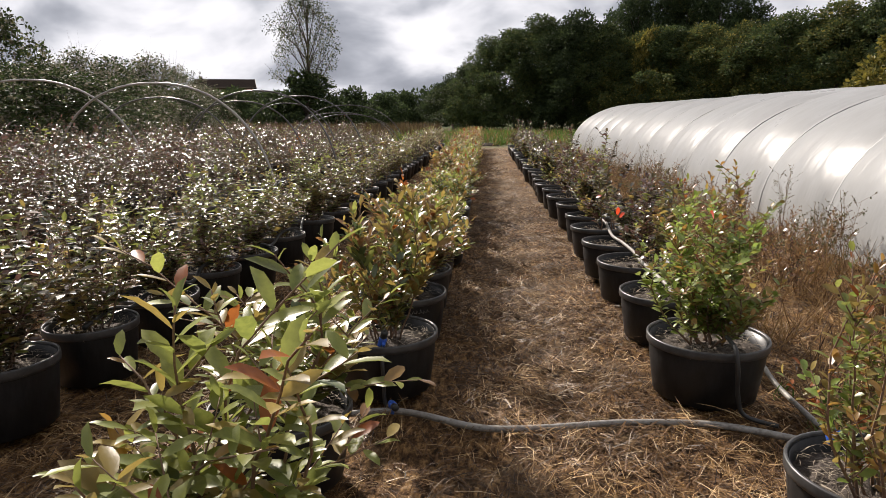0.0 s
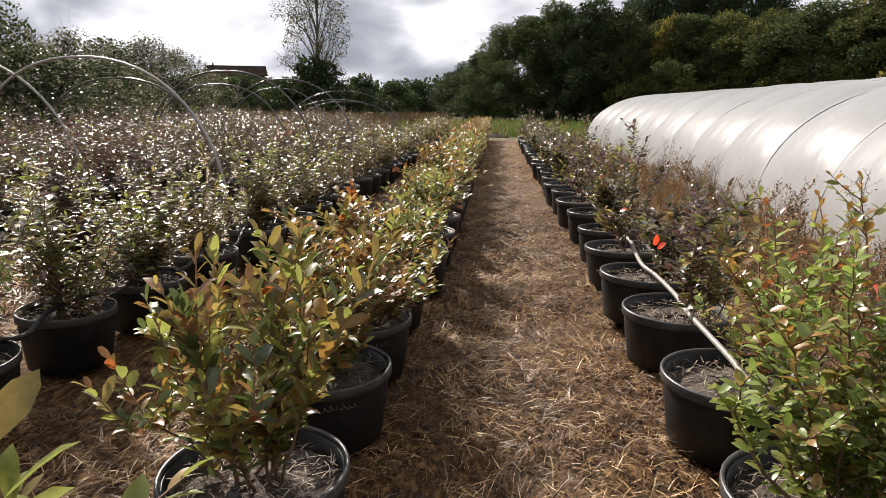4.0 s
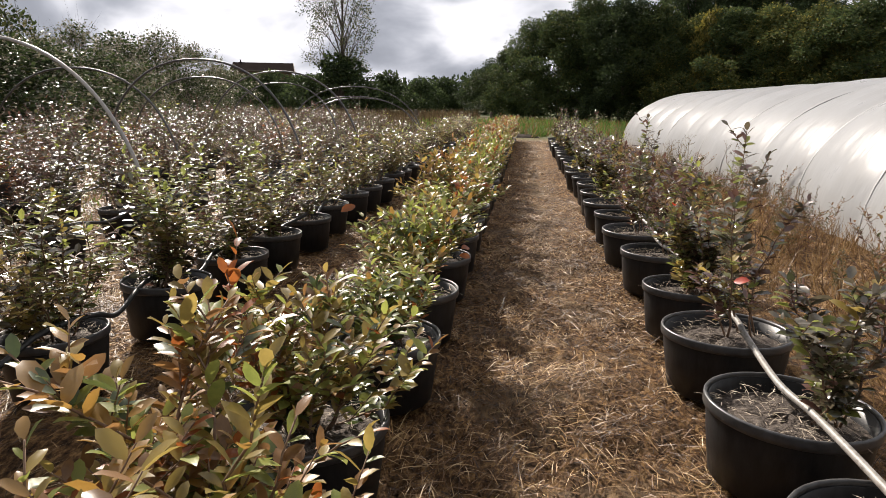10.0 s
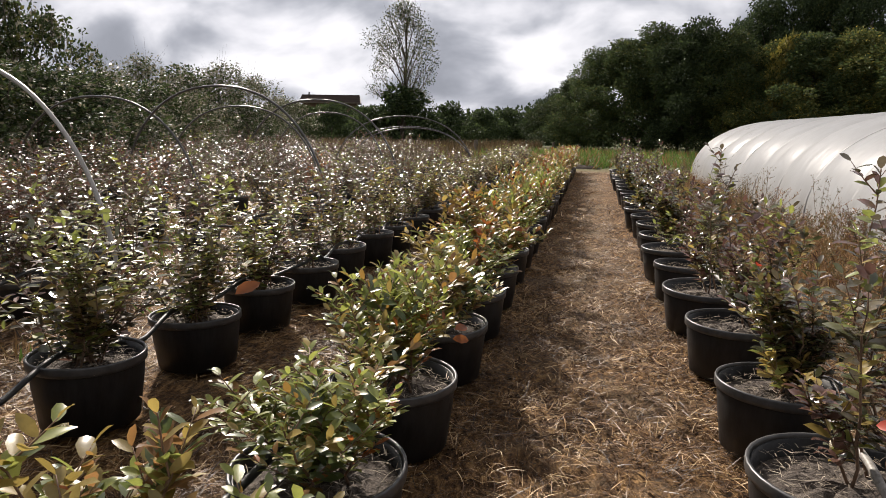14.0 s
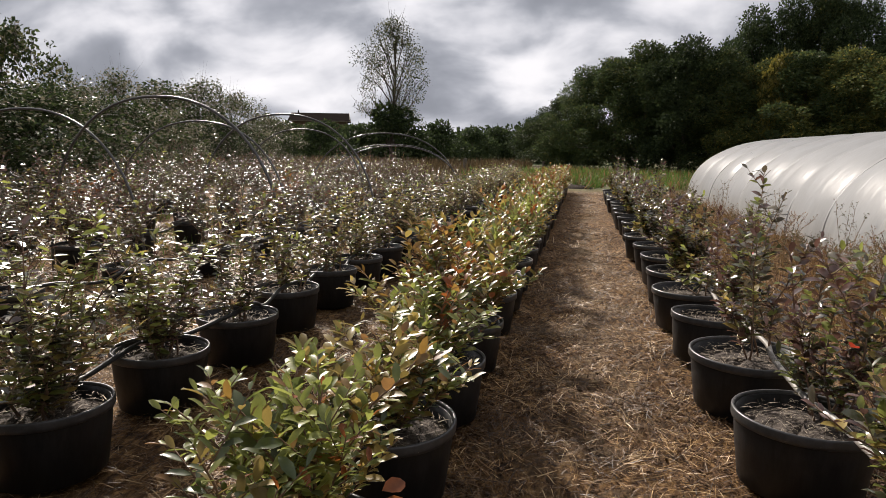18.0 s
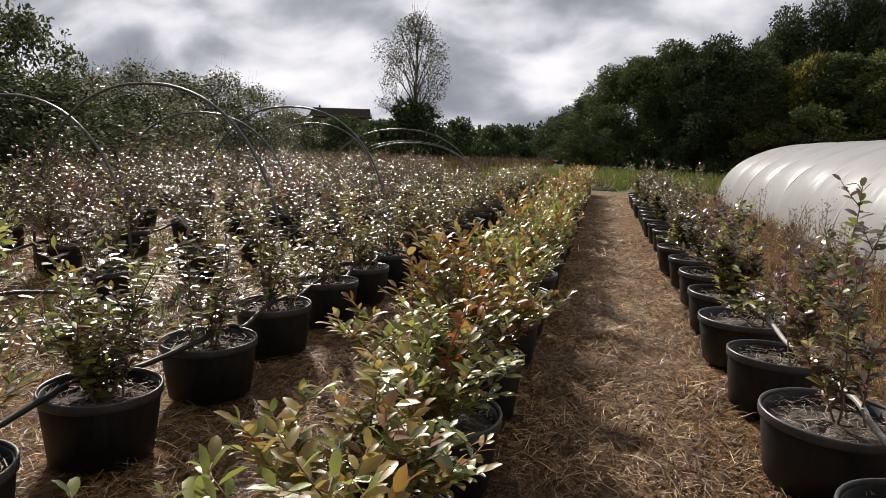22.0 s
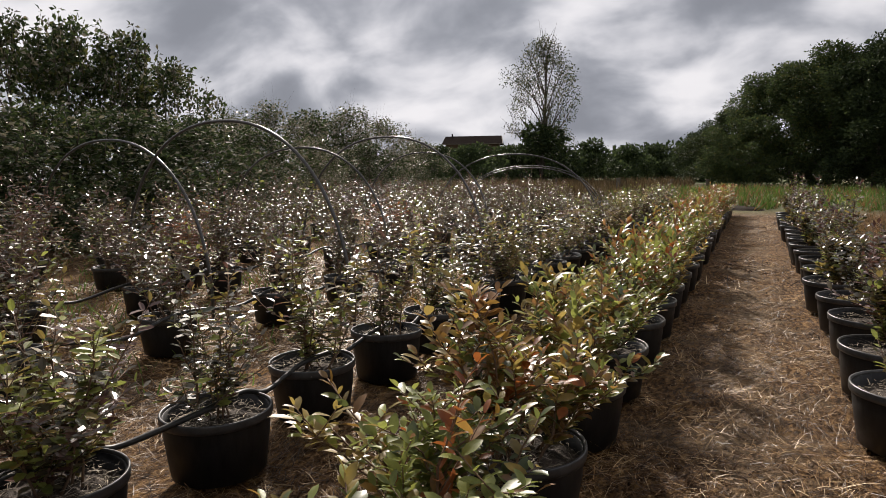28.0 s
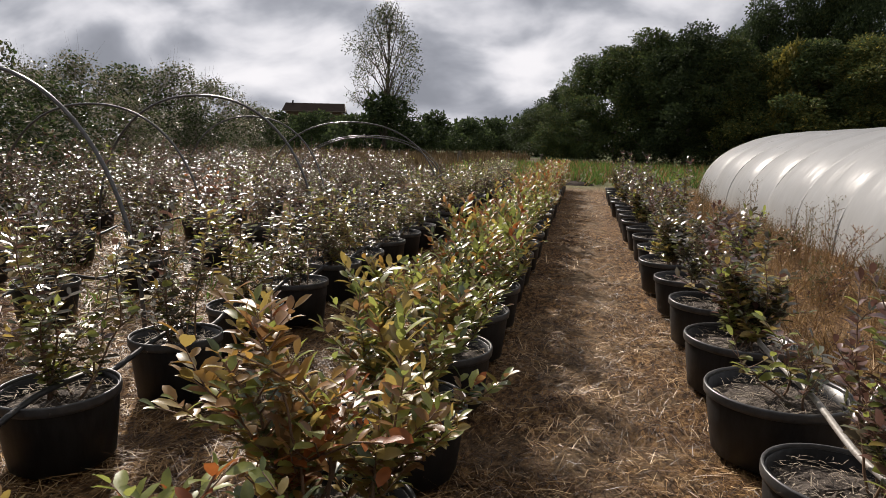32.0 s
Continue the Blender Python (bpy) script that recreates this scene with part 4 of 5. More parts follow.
hose("hose", [(1.27, 2.2, 0.02), (1.25, 2.7, 0.02), (1.26, 3.1, 0.03), (1.20, 3.30, 0.2), (1.08, 3.40, 0.285)] + [(x + 0.025 * min(max(y - 4.4, 0.0), 2.4), y, z) for x, y, z in along_row(0.955, R_Y[2:], 21, 0.284, 0.012)], 0.0115, M["hose_grey"], "long grey watering hose laid along the pot rims")
hose("hose", [(x - 0.07 * max(0.0, 6.4 - y), y, z) for x, y, z in along_row(-1.60, M_Y[1:], 22, 0.285, 0.05, 0.05)], 0.0115, M["hose_black"], "dark watering hose over the second row's pots")
hose("hose", along_row(-0.48, L_Y[1:], 23), 0.013, M["hose_black"], "dark watering hose threaded between the copper shrubs")
hose("hose", along_row(-3.1, [2.3 + 1.0 * i for i in range(14)], 24, 0.266, 0.08, 0.09), 0.012, M["hose_black"], "dark watering hose along a back row")
hose("hose", along_row(-4.4, [3.35 + 0.95 * i for i in range(14)], 25, 0.266, 0.08, 0.09), 0.012, M["hose_black"], "dark watering hose along a back row")
hose("hose", [(-1.02, 2.40, 0.014), (-0.80, 2.52, 0.014), (-0.60, 2.63, 0.016), (-0.36, 2.67, 0.016), (-0.05, 2.55, 0.014), (0.19, 2.56, 0.014), (0.51, 2.62, 0.014), (0.85, 2.62, 0.014), (1.11, 2.52, 0.014), (1.24, 2.42, 0.02), (1.27, 2.2, 0.02)], 0.0135, M["hose_grey"],
     "grey supply hose lying across the path")


# ---- marks and bright single leaves on certain shrubs ----
def nearest(obs, x, y):
    return min(obs, key=lambda o: (o.matrix_basis.translation.x - x) ** 2 + (o.matrix_basis.translation.y - y) ** 2)


def attach(name, mesh, ob, label):
    p = new(name, mesh)
    p.parent = ob
    p.matrix_parent_inverse = ob.matrix_basis.inverted()
    return tagged(p, label)


def bright_leaf(obs, place, seed, mat="leaf_scarlet", size=0.055):
    rng = np.random.default_rng(seed)
    b = Build()
    b.cards([place], rng.normal(0, 1, (1, 3)) + np.array([[0, -0.3, 0.2]]), np.array([[0.1, -0.8, 0.7]]), np.array([size]), np.array([size * 0.55]), [0], LEAF, LEAF_F)
    attach("leaf", b.mesh("leaf", [M[mat]]), nearest(obs, place[0], place[1]), "bright red autumn leaf")


for i, p in enumerate(((0.78, 4.25, 0.59), (0.80, 4.29, 0.57), (0.86, 2.80, 0.79), (0.84, 5.40, 0.56), (0.95, 6.9, 0.60), (1.02, 8.4, 0.64))):
    bright_leaf(right_row, p, 700 + i)
for i, p in enumerate(((-0.12, 6.06, 0.50), (-0.16, 6.02, 0.47), (-0.20, 8.05, 0.56), (-0.22, 8.12, 0.44), (-0.45, 5.30, 0.80))):
    bright_leaf(first, p, 720 + i, "leaf_red", 0.06)


def ruddy_shoot(obs, foot, tip, seed, mix, leaf):
    """One stem turned red, growing out of a shrub."""
    rng = np.random.default_rng(seed)
    style = dict(COPPER, mats=[M["leaf_red"], M["leaf_scarlet"], M["leaf_brown"], M["leaf_yellow"]], mix=mix, tips=(1, 1, 1, 1), leaf=leaf)
    st, lf, _ = branch_meshes(rng, foot, tip, style, 0.005, 44, 3)
    ob = nearest(obs, foot[0], foot[1])
    attach("branch", st, ob, "reddened young stem")
    tagged(attach("leaves", lf, ob, "red and bronze autumn leaves"), kind="stuff")


ruddy_shoot(first, (-0.56, 3.55, 0.23), (-0.72, 3.40, 0.66), 801, (0.6, 0.12, 0.2, 0.08), 0.055)
ruddy_shoot(first, (-0.50, 4.74, 0.23), (-0.58, 4.58, 0.74), 802, (0.55, 0.05, 0.15, 0.25), 0.070)
ruddy_shoot(first, (-0.36, 7.50, 0.23), (-0.24, 7.46, 0.76), 803, (0.30, 0.02, 0.55, 0.13), 0.062)
ruddy_shoot(first, (-0.44, 8.12, 0.23), (-0.50, 8.02, 0.80), 804, (0.18, 0.0, 0.70, 0.12), 0.060)


def scribble(x, y, rad, high, turn, seed):
    """An illegible chalk mark on a pot: a row of short pale strokes."""
    rng = np.random.default_rng(seed)
    b = Build()
    n = 6
    for i in range(n):
        a = radians(turn) + (i - n / 2) * 0.085
        r = rad * 0.975 + 0.004
        p = np.array([x + math.cos(a) * r, y + math.sin(a) * r, high + rng.uniform(-0.003, 0.003)])
        t = np.array([-math.sin(a), math.cos(a), 0])
        h = rng.uniform(0.012, 0.024)
        b.tube([p, p + t * 0.004 + np.array([0, 0, h]), p + t * 0.010 + np.array([0, 0, h * 0.3]), p + t * 0.017 + np.array([0, 0, h * 0.1])], 0.0011, 4)
    return b.mesh("chalk_mark", [M["hose_grey"]])


for y, turn in ((3.62, -62), (4.17, -60)):
    ob = nearest(first, -0.43, y)
    pot = [c for c in ob.children if c.name.startswith("pot")][0]
    at = ob.matrix_basis.translation
    q = new("chalk_mark", scribble(at.x, at.y, 0.235, 0.20, turn, int(y * 10)))
    q.parent, q.matrix_parent_inverse = pot, ob.matrix_basis.inverted()
    tagged(q, "illegible pale handwriting")


# ---- hose valves ----
def valve(x, y, z, lean):
    root = thing("hose_valve", "blue and black plastic hose valve clipped on a pot rim", "valve", pose(x, y, z, lean, 8, 20), "hose valves")
    body, cap, knob = Build(), Build(), Build()
    body.lathe([(0, -0.03), (0.015, -0.03), (0.017, -0.024), (0.017, 0.012), (0.013, 0.018), (0, 0.018)], 12)
    cap.lathe([(0, 0.018), (0.013, 0.018), (0.015, 0.022), (0.015, 0.045), (0.011, 0.052), (0, 0.052)], 12)
    knob.box((-0.006, -0.034, 0.0), (0.006, -0.012, 0.010))
    part("body", body.mesh("body", [M["clip"]]), root, "blue plastic body")
    part("cap", cap.mesh("cap", [M["hose_black"]]), root, "black screw cap")
    part("lever", knob.mesh("lever", [M["clip"]], False), root)


valve(-0.45, 2.755, 0.287, 25)
valve(0.96, 2.005, 0.292, -30)
hose("hose", [(-0.45, 2.75, 0.27), (-0.445, 2.71, 0.21), (-0.44, 2.70, 0.12), (-0.43, 2.69, 0.03), (-0.36, 2.67, 0.02)], 0.008, M["hose_black"], "short dark feed hose running down a pot")
hose("hose", [(0.945, 2.80, 0.31), (0.950, 2.71, 0.29), (0.955, 2.685, 0.22), (0.97, 2.70, 0.10), (1.0, 2.69, 0.02), (1.1, 2.62, 0.012)], 0.009, M["hose_black"], "short dark feed hose hanging over a pot")
valve(-0.40, 2.665, 0.045, 80)
hose("hose", [(0.96, 1.99, 0.30), (1.02, 1.88, 0.285), (1.06, 1.7, 0.283), (1.1, 1.5, 0.27), (1.15, 1.2, 0.2)], 0.011, M["hose_grey"], "pale watering hose across a pot rim")


def mound(x, y, rx, ry, h, seed, mat, name, label, blades):
    """A low heap with an uneven skirt and loose blades on it."""
    rng = np.random.default_rng(seed)
    root = thing(name, label, "heap", pose(x, y, 0))
    b = Build()
    v = [(0, 0, h)]
    for i in range(1, 7):
        for j in range(20):
            a, u = 2 * math.pi * j / 20, i / 6
            k = 1 + 0.18 * math.sin(3 * a + seed) + rng.uniform(-0.06, 0.06)
            v.append((rx * u * k * math.cos(a), ry * u * k * math.sin(a), h * (1 - u ** 2) * rng.uniform(0.8, 1.15) - 0.03 * (i == 6)))
    b.add(v, [(0, 1 + j, 1 + (j + 1) % 20) for j in range(20)] + [(1 + (i - 1) * 20 + j, 1 + i * 20 + j, 1 + i * 20 + (j + 1) % 20, 1 + (i - 1) * 20 + (j + 1) % 20) for i in range(1, 6) for j in range(20)])
    part("core", b.mesh("core", [mat]), root)
    k = blades
    a, r = rng.uniform(0, 6.28, k), np.sqrt(rng.uniform(0, 1, k))
    base = np.stack([rx * r * np.cos(a), ry * r * np.sin(a), h * (1 - r ** 2) + 0.005], -1)
    t = rng.uniform(0, 6.28, k)
    s = Build()
    s.cards(base, np.stack([np.cos(t), np.sin(t), rng.uniform(-0.3, 0.4, k)], -1), rng.normal(0, 0.4, (k, 3)) + np.array([0, 0, 1.0]), rng.uniform(0.05, 0.16, k), rng.uniform(0.002, 0.005, k), np.zeros(k, int), BLADE, BLADE_F)
    tagged(part("straw", s.mesh("straw", [M["straw"]], False), root), kind="stuff")


mound(-1.98, 5.62, 0.2, 0.18, 0.16, 3, M["mulch"], "straw_heap", "small heap of brown straw between pots", 420)
mound(-0.05, 27.6, 0.7, 0.6, 0.10, 4, M["dark_soil"], "soil_heap", "low dark soil heap at the end of the path", 30)


# ---- weeds beside the tunnel ----
def weed(seed, high, bushy):
    rng = np.random.default_rng(seed)
    root = thing("dry_weed", "spindly dry weed with pale seed heads beside the tunnel", "weed", group="weeds beside the tunnel")
    st, sd = Build(), Build()
    base, along, up, ln = [], [], [], []
    for q in range(3 + bushy):
        a = rng.uniform(0, 6.28)
        tip = np.array([math.cos(a), math.sin(a), 0]) * high * rng.uniform(0.05, 0.3) + np.array([0, 0, high * rng.uniform(0.65, 1)])
        s = np.linspace(0, 1, 6)[:, None]
        line = tip * s + np.array([0, 0, -0.02]) + rng.normal(0, 0.01, (6, 3)) * s
        at = st.n
        st.tube(line, np.linspace(0.0035, 0.0012, 6), 4)
        if q:
            st.f.append([0, at, at + 1])
            st.m.append(0)
        for _ in range(7 + 3 * bushy):
            u = rng.uniform(0.35, 1)
            p = tip * u
            d = np.array([rng.normal(0, 0.7), rng.normal(0, 0.7), 0.9])
            e = p + d / np.linalg.norm(d) * high * rng.uniform(0.06, 0.2)
            at = st.n
            st.tube([p, (p + e) / 2, e], [0.0014, 0.001, 0.0007], 3)
            st.f.append([0, at, at + 1])
            st.m.append(0)
            for _ in range(5):
                base.append(p + (e - p) * rng.uniform(0.4, 1.05))
                along.append(rng.normal(0, 1, 3))
                up.append(rng.normal(0, 1, 3))
                ln.append(rng.uniform(0.010, 0.026))
    ln = np.array(ln)
    sd.cards(base, along, up, ln, ln * 0.5, rng.integers(0, 2, len(ln)), SMALL, SMALL_F)
    part("stalk", st.mesh("stalk", [M["dry_grass"]]), root)
    tagged(part("seed_cluster", sd.mesh("seed_cluster", [M["seed"], M["weed"]], False), root), kind="stuff")
    return root


def weed_clump(seed, high, label):
    """A low clump of leafy stems growing straight out of the ground."""
    rng = np.random.default_rng(seed)
    root = thing("weed_clump", label, "weed", group="weeds beside the tunnel")
    style = dict(mats=[M["leaf_brown"], M["weed"], M["leaf_plum"], M["dry_grass"]], mix=(0.34, 0.28, 0.20, 0.18), tips=(1.2, 0.6, 1.4, 1), leaf=0.034, wide=0.4, twig=0.14, rise=0.8, hero=False)
    for i in range(9):
        a, r = rng.uniform(0, 6.28), 0.30 * high / 0.5 * math.sqrt(rng.uniform(0.05, 1))
        st, lf, _ = branch_meshes(rng, (0.05 * math.cos(a), 0.05 * math.sin(a), -0.03), (r * math.cos(a), r * math.sin(a), high * rng.uniform(0.55, 1.0)), style, 0.003, 62, 6)
        br = part("stem", st, root)
        tagged(part("foliage", lf, br), kind="stuff")
    return root


clumps = [weed_clump(640, 0.42, "brown withering weed clump beside the tunnel"), weed_clump(641, 0.58, "tall reddish-brown weed clump beside the tunnel"), weed_clump(642, 0.30, "low dark leafy weed clump beside the tunnel")]
rk = random.Random(31)
for i in range(34):
    y = 3.6 + 0.36 * i
    copy_thing(clumps[rk.randrange(3)], pose(rk.uniform(1.85, 2.85), y + rk.uniform(-0.2, 0.2), 0, 0, 0, rk.uniform(0, 360)) @ Matrix.Scale(rk.uniform(0.7, 1.15), 4))
for x, y in ((2.62, 4.3), (2.80, 4.55), (2.45, 4.05)):
    copy_thing(clumps[2], pose(x, y, 0, 0, 0, 70 * y))
for k in clumps:
    remove_thing(k)

weeds = [weed(600 + i, (0.75, 0.95, 0.6)[i], i) for i in range(3)]
rw2 = random.Random(12)
for i in range(46):
    copy_thing(weeds[rw2.randrange(3)], pose(rw2.uniform(1.75, 2.95), 4.2 + 0.34 * i + rw2.uniform(-0.2, 0.2), 0, 0, 0, rw2.uniform(0, 360)) @ Matrix.Scale(rw2.uniform(0.45, 0.85), 4))
for w_ in weeds:
    remove_thing(w_)


# ---- trees and bushes ----
CARD = [(0, 0, 0), (0.5, 0.5, 0.1), (1, 0, -0.1), (0.5, -0.5, 0.1)]
CARD_F = [(0, 1, 2, 3)]


def crown_mesh(rng, blobs, count, size, mats, weights, name="crown", shell=0.55):
    """Leaves gathered round many uneven clumps, with gaps between."""
    blobs = np.asarray(blobs, float)
    vol = blobs[:, 3] ** 2 + 0.004
    which = rng.choice(len(blobs), count, p=vol / vol.sum())
    d = rng.normal(0, 1, (count, 3))
    d /= np.linalg.norm(d, axis=1)[:, None]
    r = blobs[which, 3] * rng.uniform(shell, 1.05, count) ** 0.6 * (1 + 0.15 * rng.normal(0, 1, count) * (rng.uniform(0, 1, count) < 0.3))
    p = blobs[which, :3] + d * r[:, None] * np.array([1, 1, 0.85])
    p[:, 2] = np.maximum(p[:, 2], 0.05)
    b = Build()
    ln = size * rng.uniform(0.6, 1.3, count)
    b.cards(p, d + rng.normal(0, 0.6, (count, 3)), rng.normal(0, 1, (count, 3)) + np.array([0, 0, 1.2]), ln, ln * 0.62, rng.choice(len(mats), count, p=weights), CARD, CARD_F)
    return b.mesh(name, mats, False)


def tree(seed, name, label, high, wide, low, mats, weights, count, size, clumps=26, trunk=0.16, limbs=9, clump=(0.16, 0.30), shell=0.55, airy=False, shoots=0, fan=False):
    """A tapered trunk with limbs, and a crown of clumps round the limbs' ends."""
    rng = np.random.default_rng(seed)
    root = thing(name, label, "tree" if "tree" in name else "bush")
    b = Build()
    top = np.array([rng.normal(0, 0.04) * high, rng.normal(0, 0.04) * high, high * 0.9])
    s = np.linspace(0, 1, 10)[:, None]
    line = top * s + np.column_stack([np.sin(s * 5 + seed), np.cos(s * 4 + seed), 0 * s]) * 0.012 * high
    line[0] = (0, 0, -0.1)
    b.tube(line, np.linspace(trunk, trunk * 0.12, 10), 7)
    blobs = []
    for i in range(clumps):
        u = low + (1 - low) * (i + rng.uniform(0, 1)) / clumps
        a = i * 2.4 + rng.normal(0, 0.4)
        prof = math.sin(math.pi * min(1, (0.10 + 0.90 * ((u - low) / (1 - low))) ** (1.0 if fan else 0.75))) * 0.85 + 0.15
        r = wide * prof * rng.uniform(0.35, 1.0)
        c = np.array([math.cos(a) * r, math.sin(a) * r, high * u])
        blobs.append((*c, wide * rng.uniform(*clump)))
        if i % max(1, clumps // limbs) == 0:
            rg = min(9, int(max(0.1, u - 0.22) * 10))
            st = line[rg]
            at = b.n
            q = np.linspace(0, 1, 6)[:, None]
            limb = st + (c - st) * q + np.array([0, 0, 0.12 * high]) * np.sin(np.pi * q) * (0.5 if not airy else 0.2)
            b.tube(limb, np.linspace(trunk * 0.32, trunk * 0.07, 6), 5)
            b.f.append([7 * rg, at, at + 1])
            b.m.append(0)
            if airy:
                for _ in range(5):
                    e = c + np.clip(rng.normal(0, wide * 0.2, 3), -wide * 0.28, wide * 0.28) + np.array([0, 0, wide * 0.3])
                    fr = int(rng.integers(2, 5))
                    w0 = limb[fr]
                    tw = b.n
                    b.f.append([at + 5 * fr, tw, tw + 1])
                    b.m.append(0)
                    b.tube(w0 + (e - w0) * q, np.linspace(trunk * 0.12, trunk * 0.03, 6), 4)
    blobs.append((0, 0, high * 0.93, wide * clump[0]))
    sh = Build()
    for i in range(shoots):
        # leafy shoots that stand clear of the crown
        a, r = rng.uniform(0, 6.28), wide * math.sqrt(rng.uniform(0.0, 0.9))
        z0 = high * (0.62 + 0.28 * (1 - (r / wide) ** 2))
        ln = high * rng.uniform(0.08, 0.2)
        p = np.array([r * math.cos(a), r * math.sin(a), z0])
        e = p + np.array([rng.normal(0, 0.1), rng.normal(0, 0.1), 1.0]) * ln
        sh.tube([p, (p + e) / 2, e], [0.012, 0.008, 0.004], 4)
        for u in np.linspace(0.1, 1, 5):
            q3 = p + (e - p) * u
            blobs.append((*q3, 0.09 * high / 5))
    part("trunk", b.mesh("trunk", [M["bark"]]), root)
    if shoots:
        tagged(part("new_growth", sh.mesh("new_growth", [M["bark"]]), root), kind="stuff")
    part("crown", crown_mesh(rng, blobs, count, size, mats, weights, shell=shell), root)
    return root


def polar(az, dist):
    return math.sin(radians(az)) * dist, math.cos(radians(az)) * dist


def plant(ob, x, y, tall=1.0, wide=1.0, turn=0.0, z=0.0):
    return copy_thing(ob, pose(x, y, z, 0, 0, turn) @ Matrix.Diagonal((wide, wide, tall, 1)))


TG, TD, TO, TY, TE = M["tree_green"], M["tree_dark"], M["tree_olive"], M["tree_yellow"], M["tree_grey_glint"]
wood = [tree(500, "tree", "tall dark green broadleaf tree in the wood edge", 10, 4.2, 0.10, [TG, TD, TO], [0.5, 0.4, 0.1], 27000, 0.20, 64, clump=(0.09, 0.29), shell=0.3),
        tree(501, "tree", "rounded green tree in the wood edge", 10, 4.8, 0.05, [TG, TD, TO], [0.6, 0.25, 0.15], 27000, 0.20, 64, clump=(0.09, 0.29), shell=0.3),
        tree(502, "tree", "olive green tree in the wood edge", 10, 4.4, 0.06, [TO, TG, TY], [0.55, 0.38, 0.07], 27000, 0.20, 64, clump=(0.09, 0.29), shell=0.3),
        tree(503, "tree", "very dark dense tree in the wood edge", 10, 4.6, 0.12, [TD, TG], [0.75, 0.25], 27000, 0.21, 64, clump=(0.09, 0.29), shell=0.3)]
rw = random.Random(4)
# front edge of the wood on the right: bearing, distance, height, kind
EDGE = [(-2.6, 66, 5.2, 3), (-1.2, 58, 5.6, 0), (0.6, 54, 7.2, 1), (2.6, 52, 7.6, 0), (4.8, 50, 8.2, 1), (7.2, 48, 8.0, 3), (9.6, 47, 7.2, 1), (12.2, 46, 6.4, 2), (14.8, 45, 6.6, 0), (17.4, 44, 6.6, 2),
        (20.2, 43, 6.4, 2), (23.2, 42, 6.6, 1), (26.4, 41, 7.0, 2), (29.8, 40, 7.2, 0), (33.5, 39, 7.5, 2), (38, 38, 8, 1), (43, 37, 8, 0), (49, 36, 8, 2), (56, 35, 8, 1), (64, 34, 8, 0)]
for az, d, h, k in EDGE:
    x, y = polar(az, d)
    plant(wood[k], x, y, h / 10 * 0.93, rw.uniform(0.72, 0.9), rw.uniform(0, 360))
BACK = [(5.4, 66, 9.6, 0), (7.6, 68, 11.5, 3), (10.2, 66, 9.5, 1), (12.0, 66, 13.6, 3), (14.2, 66, 14.4, 3), (16.2, 66, 14.8, 0), (18.0, 66, 14.6, 3), (20.2, 64, 11.4, 3), (22.6, 62, 9.0, 0), (25.5, 60, 8.6, 1),
        (28.5, 58, 8.6, 3), (32, 56, 9, 0), (36, 54, 9, 1)]
for az, d, h, k in BACK:
    x, y = polar(az, d)
    plant(wood[k], x, y, h / 10 * 0.88, rw.uniform(0.85, 1.0), rw.uniform(0, 360))
gold = tree(510, "tree", "small yellowing tree at the wood edge", 5, 2.2, 0.1, [TY, TO], [0.7, 0.3], 4000, 0.26, 24)
plant(gold, *polar(30.5, 36), 0.95, 1.0, 0)
plant(gold, *polar(13.2, 44.5), 1.22, 0.6, 60)
for k in (*wood, gold):
    remove_thing(k)

# low distant wood on the horizon
rng = np.random.default_rng(77)
bl = []
for i in range(150):
    az = -34 + 34 * i / 149
    d = 135 + rng.uniform(-8, 8)
    x, y = polar(az, d)
    top = 3.2 + 2.4 * max(0.0, (az + 12) / 10) + rng.uniform(-0.8, 1.2)
    bl += [(x, y, top * 0.75, 2.6), (x + rng.uniform(-2, 2), y, top * 0.35, 3.0)]
tagged(new("far_wood", crown_mesh(rng, bl, 16000, 0.9, [TD, TG], [0.6, 0.4], "far_wood")), "low dark line of distant woodland", "woodland", kind="stuff")

# the lone airy tree in the meadow, with scrub round its foot
lone = tree(520, "tree", "slender half-bare tree standing alone in the meadow", 12.6, 3.9, 0.20, [TE, TO, TD], [0.22, 0.2, 0.58], 9500, 0.16, 56, 0.22, 28, (0.12, 0.36), 0.1, True, fan=True)
lone.matrix_basis = pose(-16.9, 63.5, 0, 0, 0, 40)
scrub = tree(521, "bush", "dark rounded scrub in the meadow", 3.2, 2.6, 0.05, [TD, TG], [0.6, 0.4], 4200, 0.24, 26, 0.06, 5)
for x, y, s in ((-16.5, 62.0, 1.45), (-36, 96, 1.5), (-40, 98, 1.4), (-44, 100, 1.5), (-32, 94, 1.3), (-20.3, 64, 1.0), (-13.2, 66, 1.1), (-10.5, 70, 1.0), (-25, 66, 1.05), (-29.5, 64, 1.1), (-8.5, 74, 1.0), (-5.5, 77, 1.0), (-2.6, 79, 0.95), (0.4, 76, 0.9)):
    plant(scrub, x, y, s, s * 1.1, x * 40)

